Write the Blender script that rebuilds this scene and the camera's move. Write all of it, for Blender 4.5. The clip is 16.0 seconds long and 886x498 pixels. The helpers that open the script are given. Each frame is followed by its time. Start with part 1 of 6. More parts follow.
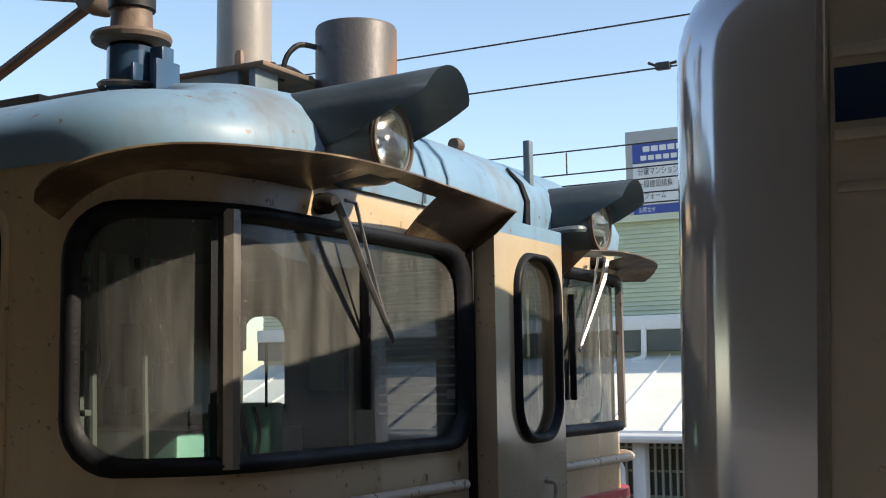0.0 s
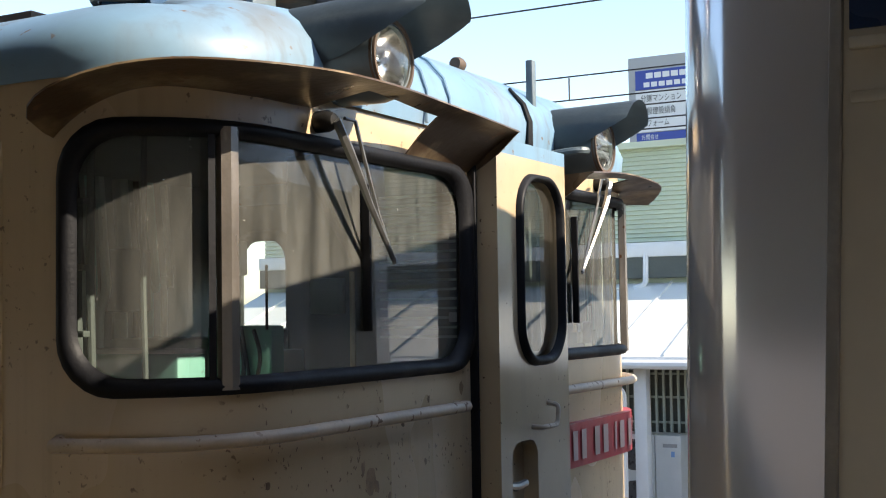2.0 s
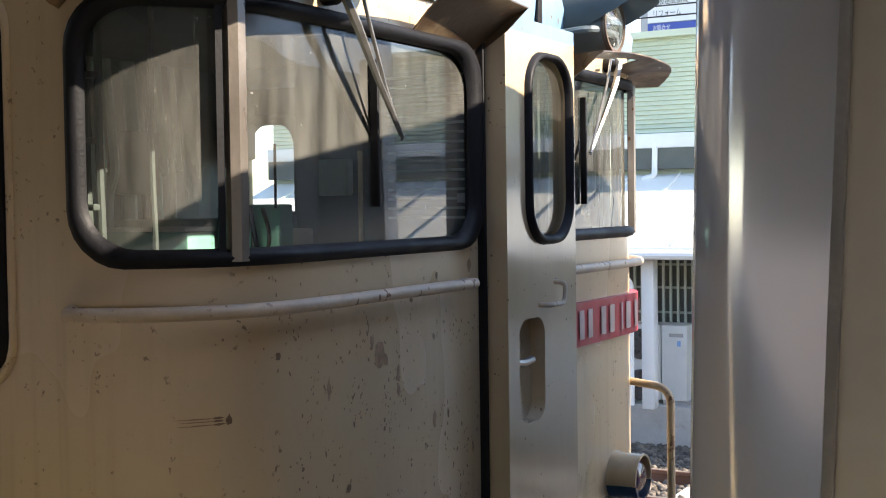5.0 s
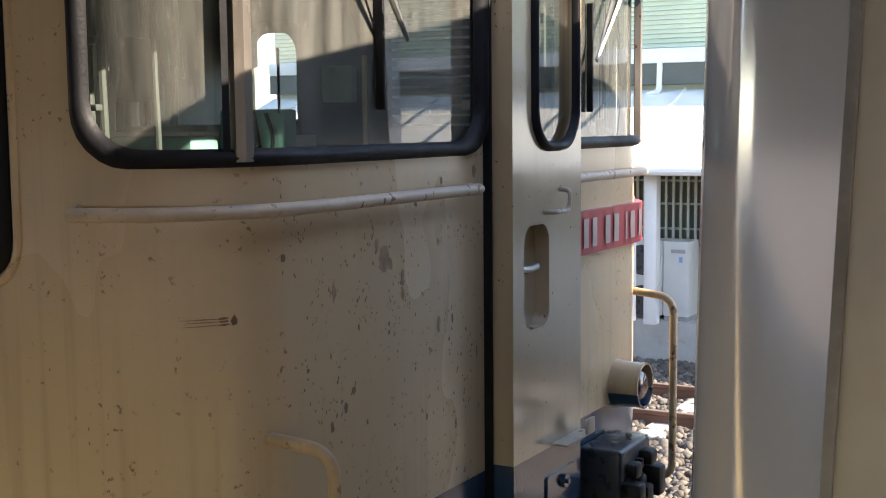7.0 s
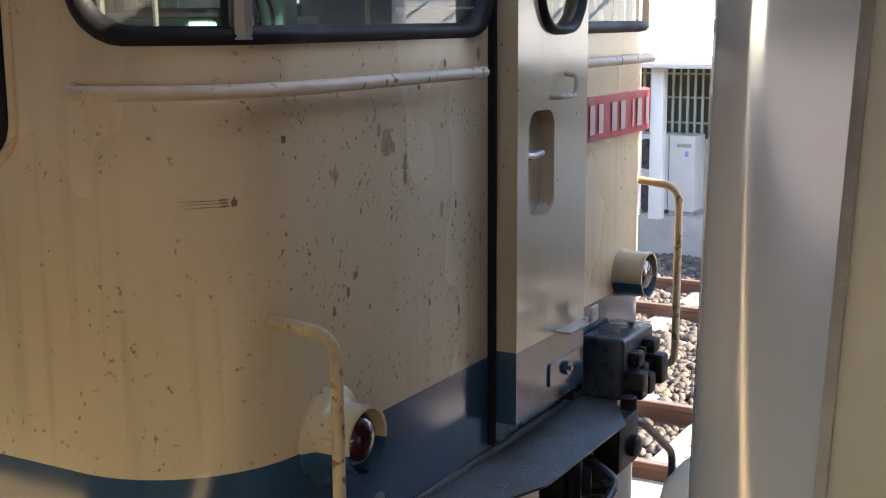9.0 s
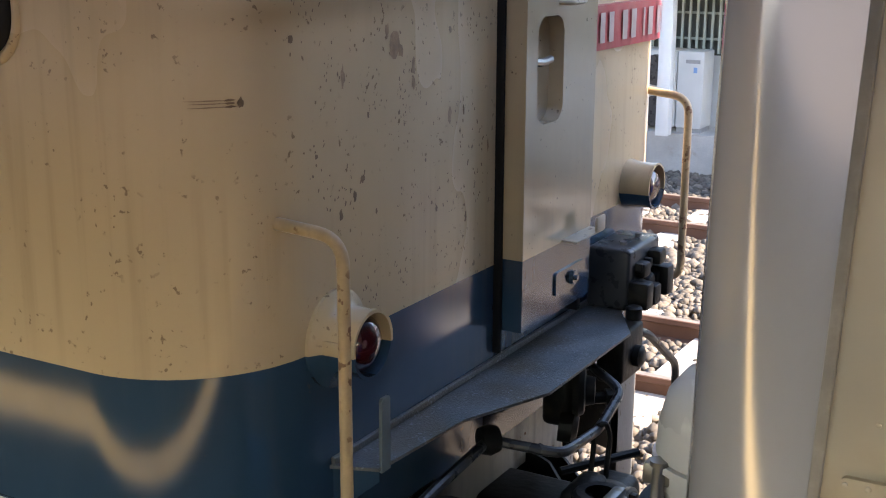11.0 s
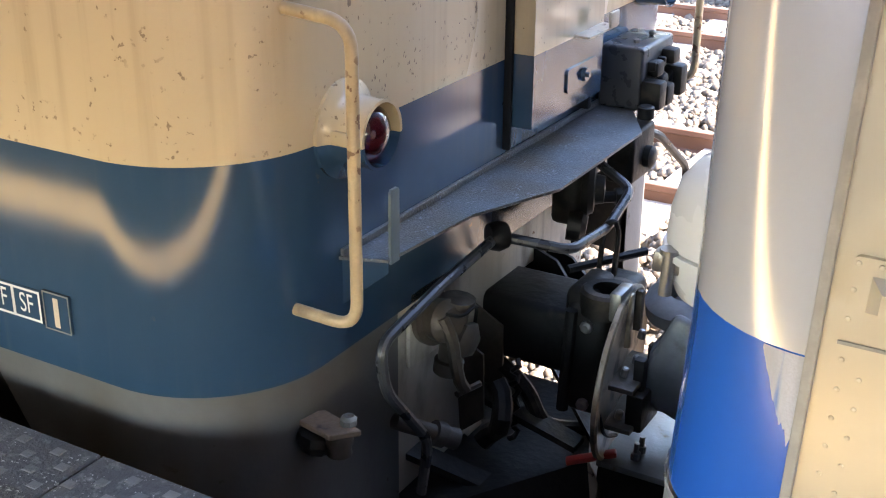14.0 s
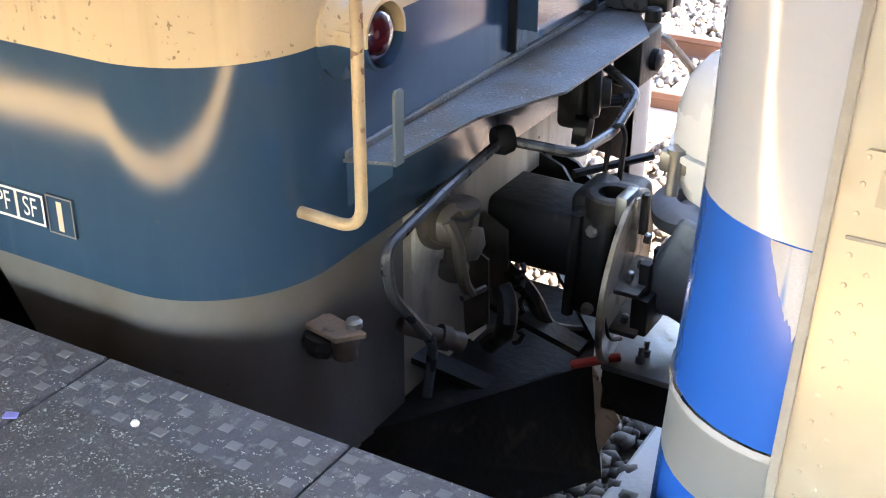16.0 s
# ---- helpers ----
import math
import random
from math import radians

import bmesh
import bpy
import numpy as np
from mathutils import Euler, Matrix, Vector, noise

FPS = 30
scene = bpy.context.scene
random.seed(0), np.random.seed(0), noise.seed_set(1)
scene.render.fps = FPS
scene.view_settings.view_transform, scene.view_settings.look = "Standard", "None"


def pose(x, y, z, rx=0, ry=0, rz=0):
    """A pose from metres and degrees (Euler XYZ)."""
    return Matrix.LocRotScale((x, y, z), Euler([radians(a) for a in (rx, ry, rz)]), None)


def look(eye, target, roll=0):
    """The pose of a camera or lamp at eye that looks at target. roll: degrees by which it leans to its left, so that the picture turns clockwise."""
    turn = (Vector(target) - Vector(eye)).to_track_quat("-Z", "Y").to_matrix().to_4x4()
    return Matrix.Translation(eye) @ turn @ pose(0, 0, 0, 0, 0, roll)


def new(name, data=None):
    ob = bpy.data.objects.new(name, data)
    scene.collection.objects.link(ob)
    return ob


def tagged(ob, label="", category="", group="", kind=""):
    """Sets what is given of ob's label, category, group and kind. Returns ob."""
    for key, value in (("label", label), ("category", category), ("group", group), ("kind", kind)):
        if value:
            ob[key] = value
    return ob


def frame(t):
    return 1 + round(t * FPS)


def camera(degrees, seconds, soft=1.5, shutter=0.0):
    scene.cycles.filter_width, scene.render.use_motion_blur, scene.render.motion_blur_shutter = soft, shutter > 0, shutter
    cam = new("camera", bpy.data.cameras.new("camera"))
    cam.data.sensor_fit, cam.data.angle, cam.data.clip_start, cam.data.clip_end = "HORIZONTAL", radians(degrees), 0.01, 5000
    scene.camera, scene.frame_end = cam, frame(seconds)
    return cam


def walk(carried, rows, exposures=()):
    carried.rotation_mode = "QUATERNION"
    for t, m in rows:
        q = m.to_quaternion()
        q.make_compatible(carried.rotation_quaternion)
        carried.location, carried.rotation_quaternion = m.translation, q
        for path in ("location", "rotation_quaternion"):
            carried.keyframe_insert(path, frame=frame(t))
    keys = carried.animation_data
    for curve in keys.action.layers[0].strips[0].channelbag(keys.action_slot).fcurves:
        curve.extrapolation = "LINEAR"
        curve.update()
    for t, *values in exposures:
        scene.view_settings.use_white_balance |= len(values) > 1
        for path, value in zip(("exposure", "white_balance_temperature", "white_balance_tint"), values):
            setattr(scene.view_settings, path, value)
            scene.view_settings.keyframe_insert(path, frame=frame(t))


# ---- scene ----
cam = camera(39.44, 16.0, 1.1)
# seconds, eye x y z, heading, pitch, lean to the right
ROWS = [
    (0, 0.0239, -3.1326, 1.6192, 28.525, 6.201, 0.800),
    (0.5, 0.0172, -3.1211, 1.6162, 28.549, 5.387, 0.767),
    (1, 0.0109, -3.1071, 1.6114, 28.593, 4.480, 0.737),
    (1.5, 0.0037, -3.0944, 1.6051, 28.617, 3.639, 0.915),
    (2, 0.0045, -3.0961, 1.6017, 28.655, 2.916, 0.885),
    (2.5, 0.0078, -3.0991, 1.5962, 28.764, 2.464, 0.893),
    (3, 0.0114, -3.1012, 1.5913, 28.895, 1.839, 0.840),
    (3.5, 0.0101, -3.1025, 1.5840, 28.946, 1.011, 0.744),
    (4, 0.0116, -3.1045, 1.5731, 29.023, 0.043, 0.802),
    (6.5, 0.0004, -3.0987, 1.5363, 29.200, -4.827, 0.585),
    (7, -0.0026, -3.0972, 1.5255, 29.253, -5.764, 0.543),
    (7.5, -0.0076, -3.0914, 1.5208, 29.286, -6.890, 0.503),
    (8, -0.0115, -3.0829, 1.5112, 29.334, -7.891, 0.505),
    (8.5, -0.0165, -3.0705, 1.4999, 29.391, -9.090, 0.418),
    (9, -0.0170, -3.0661, 1.4938, 29.498, -10.586, 0.313),
    (11.5, -0.0315, -3.0589, 1.4524, 29.718, -15.742, -0.278),
    (12, -0.0363, -3.0533, 1.4398, 29.725, -17.448, -0.305),
    (12.5, -0.0353, -3.0525, 1.4276, 29.825, -18.895, -0.402),
    (13, -0.0350, -3.0514, 1.4171, 29.903, -20.360, -0.361),
    (13.5, -0.0378, -3.0524, 1.4074, 29.911, -21.821, -0.280),
    (14, -0.0389, -3.0516, 1.3971, 30.002, -22.840, -0.454),
    (14.5, -0.0401, -3.0508, 1.3893, 30.064, -23.872, -0.265),
    (15, -0.0417, -3.0513, 1.3848, 30.135, -24.950, -0.149),
    (15.5, -0.0404, -3.0505, 1.3765, 30.184, -25.999, -0.246),
    (16, -0.0406, -3.0490, 1.3683, 30.223, -26.836, -0.202),
]


def eye_pose(x, y, z, yaw, pitch, lean):
    h, p = radians(yaw), radians(pitch)
    way = Vector((-math.sin(h) * math.cos(p), math.cos(h) * math.cos(p), math.sin(p)))
    return look((x, y, z), Vector((x, y, z)) + way, -lean)


EXPOSURES = [(0.0, 0.85, 7100, 10), (2.0, 1.40, 7050, 11), (4.0, 1.92, 7050, 13), (7.0, 2.30, 7250, 14), (9.0, 2.62, 7300, 16), (11.4, 2.84, 7250, 17), (12.5, 3.33, 7250, 18), (14.0, 3.97, 7200, 19), (16.0, 4.56, 7280, 20)]
walk(cam, [(r[0], eye_pose(*r[1:])) for r in ROWS], EXPOSURES)

# ---- light ----
SUN_EL, SUN_AZ = 33.0, 10.0   # sun low over the coupled coach, a little from the far side
world = bpy.data.worlds.new("sky")
scene.world = world
world.use_nodes = True
wn = world.node_tree.nodes
sky = wn.new("ShaderNodeTexSky")
sky.sky_type, sky.sun_disc = "NISHITA", False
sky.sun_elevation, sky.sun_rotation = radians(SUN_EL), radians(90 - SUN_AZ)
sky.dust_density, sky.ozone_density = 0.5, 2.0
wn["Background"].inputs["Strength"].default_value = 0.14
world.node_tree.links.new(sky.outputs[0], wn["Background"].inputs["Color"])
sun_data = bpy.data.lights.new("sun", "SUN")
sun_data.energy, sun_data.angle, sun_data.color = 3.8, radians(0.53), (1.0, 0.91, 0.78)
sun = new("sun", sun_data)
sun_way = Vector((math.cos(radians(SUN_AZ)) * math.cos(radians(SUN_EL)), math.sin(radians(SUN_AZ)) * math.cos(radians(SUN_EL)), math.sin(radians(SUN_EL))))
sun.matrix_world = look(sun_way * 40, (0, 0, 0))

# ---- materials ----


def mat(name, base, rough=0.5, metal=0.0, vary=0.15, scale=6.0, bump=0.0, bump_scale=60.0, dirt=None, dirt_at=0.6,
        dirt_scale=4.0, stretch=1.0, specks=None, speck_at=0.66, speck_scale=26.0, coat=0.0, rough_vary=0.1, random_tint=0.0, island=False, soft_dirt=0.16, streaky=False, streaks=None, streak_scale=28.0, streak_amount=0.35, brushed=0.0):
    """A worn painted, metal or stone surface: broad and fine tone, dirt with a streak, small specks, fine relief."""
    m = bpy.data.materials.new(name)
    m.use_nodes = True
    n, l = m.node_tree.nodes, m.node_tree.links
    b = n["Principled BSDF"]
    b.inputs["Metallic"].default_value = metal
    b.inputs["Coat Weight"].default_value = coat
    b.inputs["Coat Roughness"].default_value = 0.12
    if brushed:   # blurs reflections up and down
        tg = n.new("ShaderNodeTangent")
        tg.direction_type, tg.axis = "RADIAL", "Z"
        l.new(tg.outputs[0], b.inputs["Tangent"])
        b.inputs["Anisotropic"].default_value, b.inputs["Anisotropic Rotation"].default_value = brushed, 0.25
    tc = n.new("ShaderNodeTexCoord")
    mp = n.new("ShaderNodeMapping")
    mp.inputs["Scale"].default_value = (1, 1, stretch)
    l.new(tc.outputs["Object"], mp.inputs[0])

    def tex(sc, detail=5.0, src=mp):
        t = n.new("ShaderNodeTexNoise")
        t.inputs["Scale"].default_value, t.inputs["Detail"].default_value = sc, detail
        l.new(src.outputs[0 if src is mp else "Object"], t.inputs["Vector"])
        return t

    def ramp(src, a, c):
        r = n.new("ShaderNodeMapRange")
        r.interpolation_type = "SMOOTHSTEP"
        r.inputs[1].default_value, r.inputs[2].default_value = a, c
        l.new(src, r.inputs[0])
        return r

    def mix(fac, a, c, kind="MIX"):
        x = n.new("ShaderNodeMix")
        x.data_type, x.blend_type = "RGBA", kind
        for sock, v in ((x.inputs[0], fac), (x.inputs[6], a), (x.inputs[7], c)):
            if isinstance(v, (int, float)):
                sock.default_value = v
            elif isinstance(v, tuple):
                sock.default_value = (*v, 1)
            else:
                l.new(v, sock)
        return x.outputs[2]

    broad, fine = tex(scale, 3.0), tex(scale * 9, 3.0, tc)
    dark = tuple(c * (1 - vary) for c in base)
    lite = tuple(min(1.0, c * (1 + vary * 0.7)) for c in base)
    col = mix(ramp(broad.outputs[0], 0.2, 0.8).outputs[0], dark, lite)
    col = mix(ramp(fine.outputs[0], 0.25, 0.8).outputs[0], col, mix(0.5, col, tuple(c * (1 - vary * 0.8) for c in base)))
    if dirt:
        d = tex(dirt_scale, 6.0 if soft_dirt < 0.3 else 2.0)
        col = mix(ramp(d.outputs[0], dirt_at, dirt_at + soft_dirt).outputs[0], col, dirt)
    if streaks:
        mp2 = n.new("ShaderNodeMapping")
        mp2.inputs["Scale"].default_value = (1, 1, 0.035)
        l.new(tc.outputs["Object"], mp2.inputs[0])
        st = n.new("ShaderNodeTexNoise")
        st.inputs["Scale"].default_value, st.inputs["Detail"].default_value = streak_scale, 4.0
        l.new(mp2.outputs[0], st.inputs["Vector"])
        gate = tex(1.7, 3.0, tc)
        g = n.new("ShaderNodeMath")
        g.operation = "MULTIPLY"
        sr = ramp(st.outputs[0], 0.48, 0.72)
        sr.inputs[4].default_value = streak_amount
        l.new(sr.outputs[0], g.inputs[0])
        l.new(ramp(gate.outputs[0], 0.35, 0.65).outputs[0], g.inputs[1])
        col = mix(g.outputs[0], col, streaks)
    if specks:
        s = tex(speck_scale, 3.0, tc)
        s2 = tex(speck_scale * 0.16, 2.0, tc)
        k = n.new("ShaderNodeMath")
        k.operation = "MULTIPLY"
        l.new(ramp(s.outputs[0], speck_at, speck_at + 0.05).outputs[0], k.inputs[0])
        l.new(ramp(s2.outputs[0], 0.46, 0.6).outputs[0], k.inputs[1])
        col = mix(k.outputs[0], col, specks)
    if random_tint:
        rnd = n.new("ShaderNodeNewGeometry").outputs["Random Per Island"] if island else n.new("ShaderNodeObjectInfo").outputs["Random"]
        r = ramp(rnd, 0, 1)
        r.inputs[3].default_value, r.inputs[4].default_value = 1 - random_tint, 1 + random_tint
        hsv = n.new("ShaderNodeHueSaturation")
        l.new(r.outputs[0], hsv.inputs["Value"])
        l.new(col, hsv.inputs["Color"])
        col = hsv.outputs[0]
    l.new(col, b.inputs["Base Color"])
    rr = ramp(broad.outputs[0], 0.25, 0.75)
    rr.inputs[3].default_value, rr.inputs[4].default_value = max(0.02, rough - rough_vary), min(1.0, rough + rough_vary)
    l.new(rr.outputs[0], b.inputs["Roughness"])
    if bump:
        f = tex(bump_scale, 4.0, mp if streaky else tc)
        bm = n.new("ShaderNodeBump")
        bm.inputs["Strength"].default_value, bm.inputs["Distance"].default_value = bump, 0.01
        l.new(f.outputs[0], bm.inputs["Height"])
        l.new(bm.outputs[0], b.inputs["Normal"])
    return m


def glass_mat(name, tint=(0.75, 0.8, 0.78), dust=0.12, dust_colour=(0.5, 0.47, 0.42), gloss=1.0):
    """Dusty sheet glass: clear, mirrored by angle, with a film of dirt."""
    m = bpy.data.materials.new(name)
    m.use_nodes = True
    n, l = m.node_tree.nodes, m.node_tree.links
    n.remove(n["Principled BSDF"])
    out = n["Material Output"]
    clear, shine, film = n.new("ShaderNodeBsdfTransparent"), n.new("ShaderNodeBsdfGlossy"), n.new("ShaderNodeBsdfDiffuse")
    clear.inputs[0].default_value = (*tint, 1)
    shine.inputs["Roughness"].default_value = 0.015
    shine.inputs[0].default_value = (gloss, gloss, gloss, 1)
    film.inputs[0].default_value = (*dust_colour, 1)
    tc, mp, nz, nz2 = n.new("ShaderNodeTexCoord"), n.new("ShaderNodeMapping"), n.new("ShaderNodeTexNoise"), n.new("ShaderNodeTexNoise")
    mp.inputs["Scale"].default_value = (1, 1, 0.18)
    l.new(tc.outputs["Object"], mp.inputs[0])
    l.new(mp.outputs[0], nz.inputs["Vector"])
    l.new(tc.outputs["Object"], nz2.inputs["Vector"])
    nz.inputs["Scale"].default_value, nz.inputs["Detail"].default_value = 22, 5
    nz2.inputs["Scale"].default_value, nz2.inputs["Detail"].default_value = 105, 4
    r = n.new("ShaderNodeMapRange")
    r.inputs[1].default_value, r.inputs[2].default_value, r.inputs[3].default_value, r.inputs[4].default_value = 0.3, 0.8, dust * 0.35, dust * 1.6
    l.new(nz.outputs[0], r.inputs[0])
    r2 = n.new("ShaderNodeMapRange")
    r2.inputs[1].default_value, r2.inputs[2].default_value, r2.inputs[4].default_value = 0.67, 0.74, dust * 2.6
    l.new(nz2.outputs[0], r2.inputs[0])
    add = n.new("ShaderNodeMath")
    l.new(r.outputs[0], add.inputs[0])
    l.new(r2.outputs[0], add.inputs[1])
    fr = n.new("ShaderNodeFresnel")
    fr.inputs[0].default_value = 1.72
    m1, m2 = n.new("ShaderNodeMixShader"), n.new("ShaderNodeMixShader")
    l.new(add.outputs[0], m1.inputs[0])
    l.new(clear.outputs[0], m1.inputs[1])
    l.new(film.outputs[0], m1.inputs[2])
    l.new(fr.outputs[0], m2.inputs[0])
    l.new(m1.outputs[0], m2.inputs[1])
    l.new(shine.outputs[0], m2.inputs[2])
    l.new(m2.outputs[0], out.inputs[0])
    return m


def dull(m, level):
    """Less shine straight on, as old rubber has."""
    m.node_tree.nodes["Principled BSDF"].inputs["Specular IOR Level"].default_value = level
    return m


RUST = (0.16, 0.075, 0.035)
CREAM = mat("cream_paint", (0.565, 0.43, 0.265), 0.27, vary=0.10, scale=1.6, stretch=0.5, streaks=(0.30, 0.21, 0.12), streak_scale=31, streak_amount=0.27,
            specks=(0.26, 0.185, 0.115), speck_at=0.63, speck_scale=62, bump=0.02, bump_scale=6, rough_vary=0.03, coat=0.35)
CREAM_DOOR = mat("glossy_cream_door_paint", (0.54, 0.42, 0.27), 0.15, vary=0.12, scale=3, stretch=0.3, dirt=(0.33, 0.27, 0.20), dirt_at=0.4, dirt_scale=3, soft_dirt=0.45,
                 streaks=(0.30, 0.25, 0.19), specks=(0.10, 0.06, 0.03), speck_at=0.67, speck_scale=70, bump=0.06, bump_scale=6, coat=0.8)
BLUE = mat("blue_paint", (0.025, 0.060, 0.108), 0.125, vary=0.10, scale=2.5, stretch=0.4, dirt=(0.045, 0.08, 0.12), dirt_at=0.5, dirt_scale=4, soft_dirt=0.4,
           streaks=(0.06, 0.085, 0.11), streak_amount=0.4, specks=(0.10, 0.09, 0.07), speck_at=0.72, bump=0.05, bump_scale=9, coat=0.45, rough_vary=0.05)
ROOF_BLUE = mat("roof_blue_paint", (0.18, 0.31, 0.43), 0.46, vary=0.2, scale=4, stretch=0.5, dirt=(0.15, 0.17, 0.18), dirt_at=0.44, dirt_scale=4, soft_dirt=0.35, streaks=(0.13, 0.13, 0.12), streak_amount=0.5,
                specks=(0.15, 0.09, 0.05), speck_at=0.66, speck_scale=30, bump=0.05, bump_scale=10, coat=0.05)
HOOD_BLUE = mat("hood_paint", (0.13, 0.165, 0.18), 0.42, vary=0.2, scale=9, dirt=(0.12, 0.10, 0.08), dirt_at=0.6, bump=0.06)
GREY = dull(mat("grey_paint", (0.128, 0.125, 0.122), 0.5, vary=0.2, scale=3, stretch=0.5, dirt=(0.085, 0.07, 0.055), dirt_at=0.42, dirt_scale=3.5, soft_dirt=0.35,
           specks=(0.06, 0.045, 0.03), speck_at=0.68, bump=0.08), 0.22)
BEAM = mat("grimy_beam_paint", (0.52, 0.46, 0.38), 0.6, vary=0.25, scale=4, stretch=0.4, streaks=(0.10, 0.075, 0.05), dirt=(0.16, 0.125, 0.09), dirt_at=0.5, dirt_scale=5,
           specks=RUST, speck_at=0.64, bump=0.15)
RUBBER = dull(mat("black_rubber", (0.008, 0.0085, 0.011), 0.55, vary=0.3, scale=12, dirt=(0.022, 0.02, 0.018), dirt_at=0.66, bump=0.1, bump_scale=120), 0.22)
STEEL = mat("dull_steel", (0.28, 0.275, 0.26), 0.38, 0.8, vary=0.2, scale=20, dirt=(0.2, 0.14, 0.08), dirt_at=0.6, dirt_scale=20, bump=0.08)
POST = mat("window_post_metal", (0.32, 0.285, 0.25), 0.36, 0.7, vary=0.2, scale=14, stretch=0.3, specks=RUST, speck_at=0.62, bump=0.1)
RAIL_CREAM = mat("worn_cream_rail", (0.50, 0.36, 0.21), 0.42, vary=0.3, scale=14, stretch=0.4, dirt=(0.25, 0.165, 0.09), dirt_at=0.5, dirt_scale=9, soft_dirt=0.25, specks=RUST, speck_at=0.56, speck_scale=40, bump=0.15)
RAIL_GREY = mat("worn_grey_rail", (0.55, 0.45, 0.34), 0.45, 0.0, vary=0.2, scale=16, specks=RUST, speck_at=0.6, speck_scale=40, bump=0.15)
BLACK = dull(mat("black_grease", (0.015, 0.014, 0.013), 0.5, 0.1, vary=0.4, scale=9, dirt=(0.05, 0.04, 0.03), dirt_at=0.58, dirt_scale=10, bump=0.25, bump_scale=40), 0.3)
BLACK_PIPE = mat("black_pipe_paint", (0.04, 0.042, 0.047), 0.32, vary=0.2, scale=20, dirt=(0.07, 0.065, 0.06), dirt_at=0.45, soft_dirt=0.4, bump=0.05)
GREASE_BROWN = mat("brown_grease_iron", (0.10, 0.08, 0.062), 0.5, 0.2, vary=0.35, scale=9, dirt=(0.05, 0.04, 0.03), dirt_at=0.5, dirt_scale=9, bump=0.2)
RUST_PLATE = mat("rusty_plate", (0.19, 0.125, 0.085), 0.7, 0.0, vary=0.4, scale=12, dirt=(0.06, 0.045, 0.035), dirt_at=0.5, dirt_scale=20, bump=0.4, bump_scale=90)
DECK = mat("footplate_steel", (0.16, 0.178, 0.195), 0.42, 0.35, vary=0.4, scale=9, dirt=(0.13, 0.105, 0.08), dirt_at=0.40, dirt_scale=5, soft_dirt=0.35, specks=(0.27, 0.29, 0.32), speck_at=0.58, speck_scale=110, bump=0.5, bump_scale=170)
# the heavy dirt tone also puts shade under the sheet into its colour
VISOR = mat("visor_paint", (0.31, 0.23, 0.135), 0.36, vary=0.25, scale=7, dirt=(0.085, 0.05, 0.026), dirt_at=0.36, dirt_scale=6, specks=RUST, speck_at=0.6, bump=0.12)
RED_LENS = mat("red_lamp_glass", (0.045, 0.004, 0.007), 0.08, vary=0.1, coat=1.0, rough_vary=0.02)
PLATE_RED = mat("red_plate_paint", (0.42, 0.035, 0.045), 0.4, vary=0.15, scale=9, bump=0.05)
FADED = mat("faded_pink_white_enamel", (0.48, 0.36, 0.34), 0.5, vary=0.15, scale=9)
WHITE = mat("white_enamel", (0.72, 0.71, 0.68), 0.45, vary=0.1, scale=9)
CHROME = mat("lamp_reflector", (0.8, 0.8, 0.78), 0.12, 1.0, vary=0.06)
RUSTY = mat("rusty_iron", (0.15, 0.105, 0.075), 0.6, 0.3, vary=0.35, scale=8, dirt=(0.22, 0.11, 0.05), dirt_at=0.56, dirt_scale=9, bump=0.2)
TANK = mat("weathered_tank", (0.085, 0.075, 0.068), 0.5, 0.2, vary=0.25, scale=6, stretch=0.4, dirt=(0.20, 0.10, 0.045), dirt_at=0.58, dirt_scale=6, bump=0.12)
FLUE = mat("buff_pipe_paint", (0.24, 0.215, 0.19), 0.5, vary=0.14, scale=7, dirt=(0.30, 0.23, 0.17), dirt_at=0.6, dirt_scale=9, bump=0.08)
CAB_GREEN = mat("cab_green_paint", (0.22, 0.50, 0.41), 0.45, vary=0.1, scale=6)
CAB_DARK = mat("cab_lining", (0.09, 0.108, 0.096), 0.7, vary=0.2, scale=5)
CAB_WALL = mat("cab_wall_paint", (0.27, 0.33, 0.28), 0.55, vary=0.2, scale=4, stretch=0.4, dirt=(0.10, 0.11, 0.10), dirt_at=0.45, soft_dirt=0.3)
CAB_PIPE = mat("cab_pipe_paint", (0.58, 0.64, 0.56), 0.5, vary=0.2, scale=9)
GLASS = glass_mat("cab_glass", dust=0.145, dust_colour=(0.50, 0.50, 0.46))
GLASS_CLEAN = glass_mat("door_glass", dust=0.06)
LAMP_GLASS = glass_mat("headlamp_glass", (0.92, 0.93, 0.92), 0.04)
SILVER = mat("silver_coach_paint", (0.74, 0.75, 0.81), 0.13, 0.45, vary=0.06, scale=1.5, stretch=0.05, bump=0.12, bump_scale=6, streaky=True, coat=0.25, rough_vary=0.02, brushed=0.6)
SILVER_SOFT = mat("satin_silver_band", (0.27, 0.285, 0.31), 0.45, 0.3, vary=0.06, scale=3, bump=0.02)
COACH_SIDE = mat("stainless_coach_side", (0.62, 0.575, 0.49), 0.42, 0.55, vary=0.12, scale=2.5, dirt=(0.50, 0.44, 0.34), dirt_at=0.5, dirt_scale=5, soft_dirt=0.3, bump=0.08, bump_scale=14)
COACH_BLUE = mat("coach_blue_paint", (0.012, 0.11, 0.52), 0.25, vary=0.05, scale=3, coat=0.5, rough_vary=0.04)
COACH_NAVY = mat("coach_navy_stripe", (0.012, 0.035, 0.11), 0.3, vary=0.1, scale=3)
SEAL = mat("grey_seal", (0.33, 0.325, 0.32), 0.6, vary=0.2, scale=14)
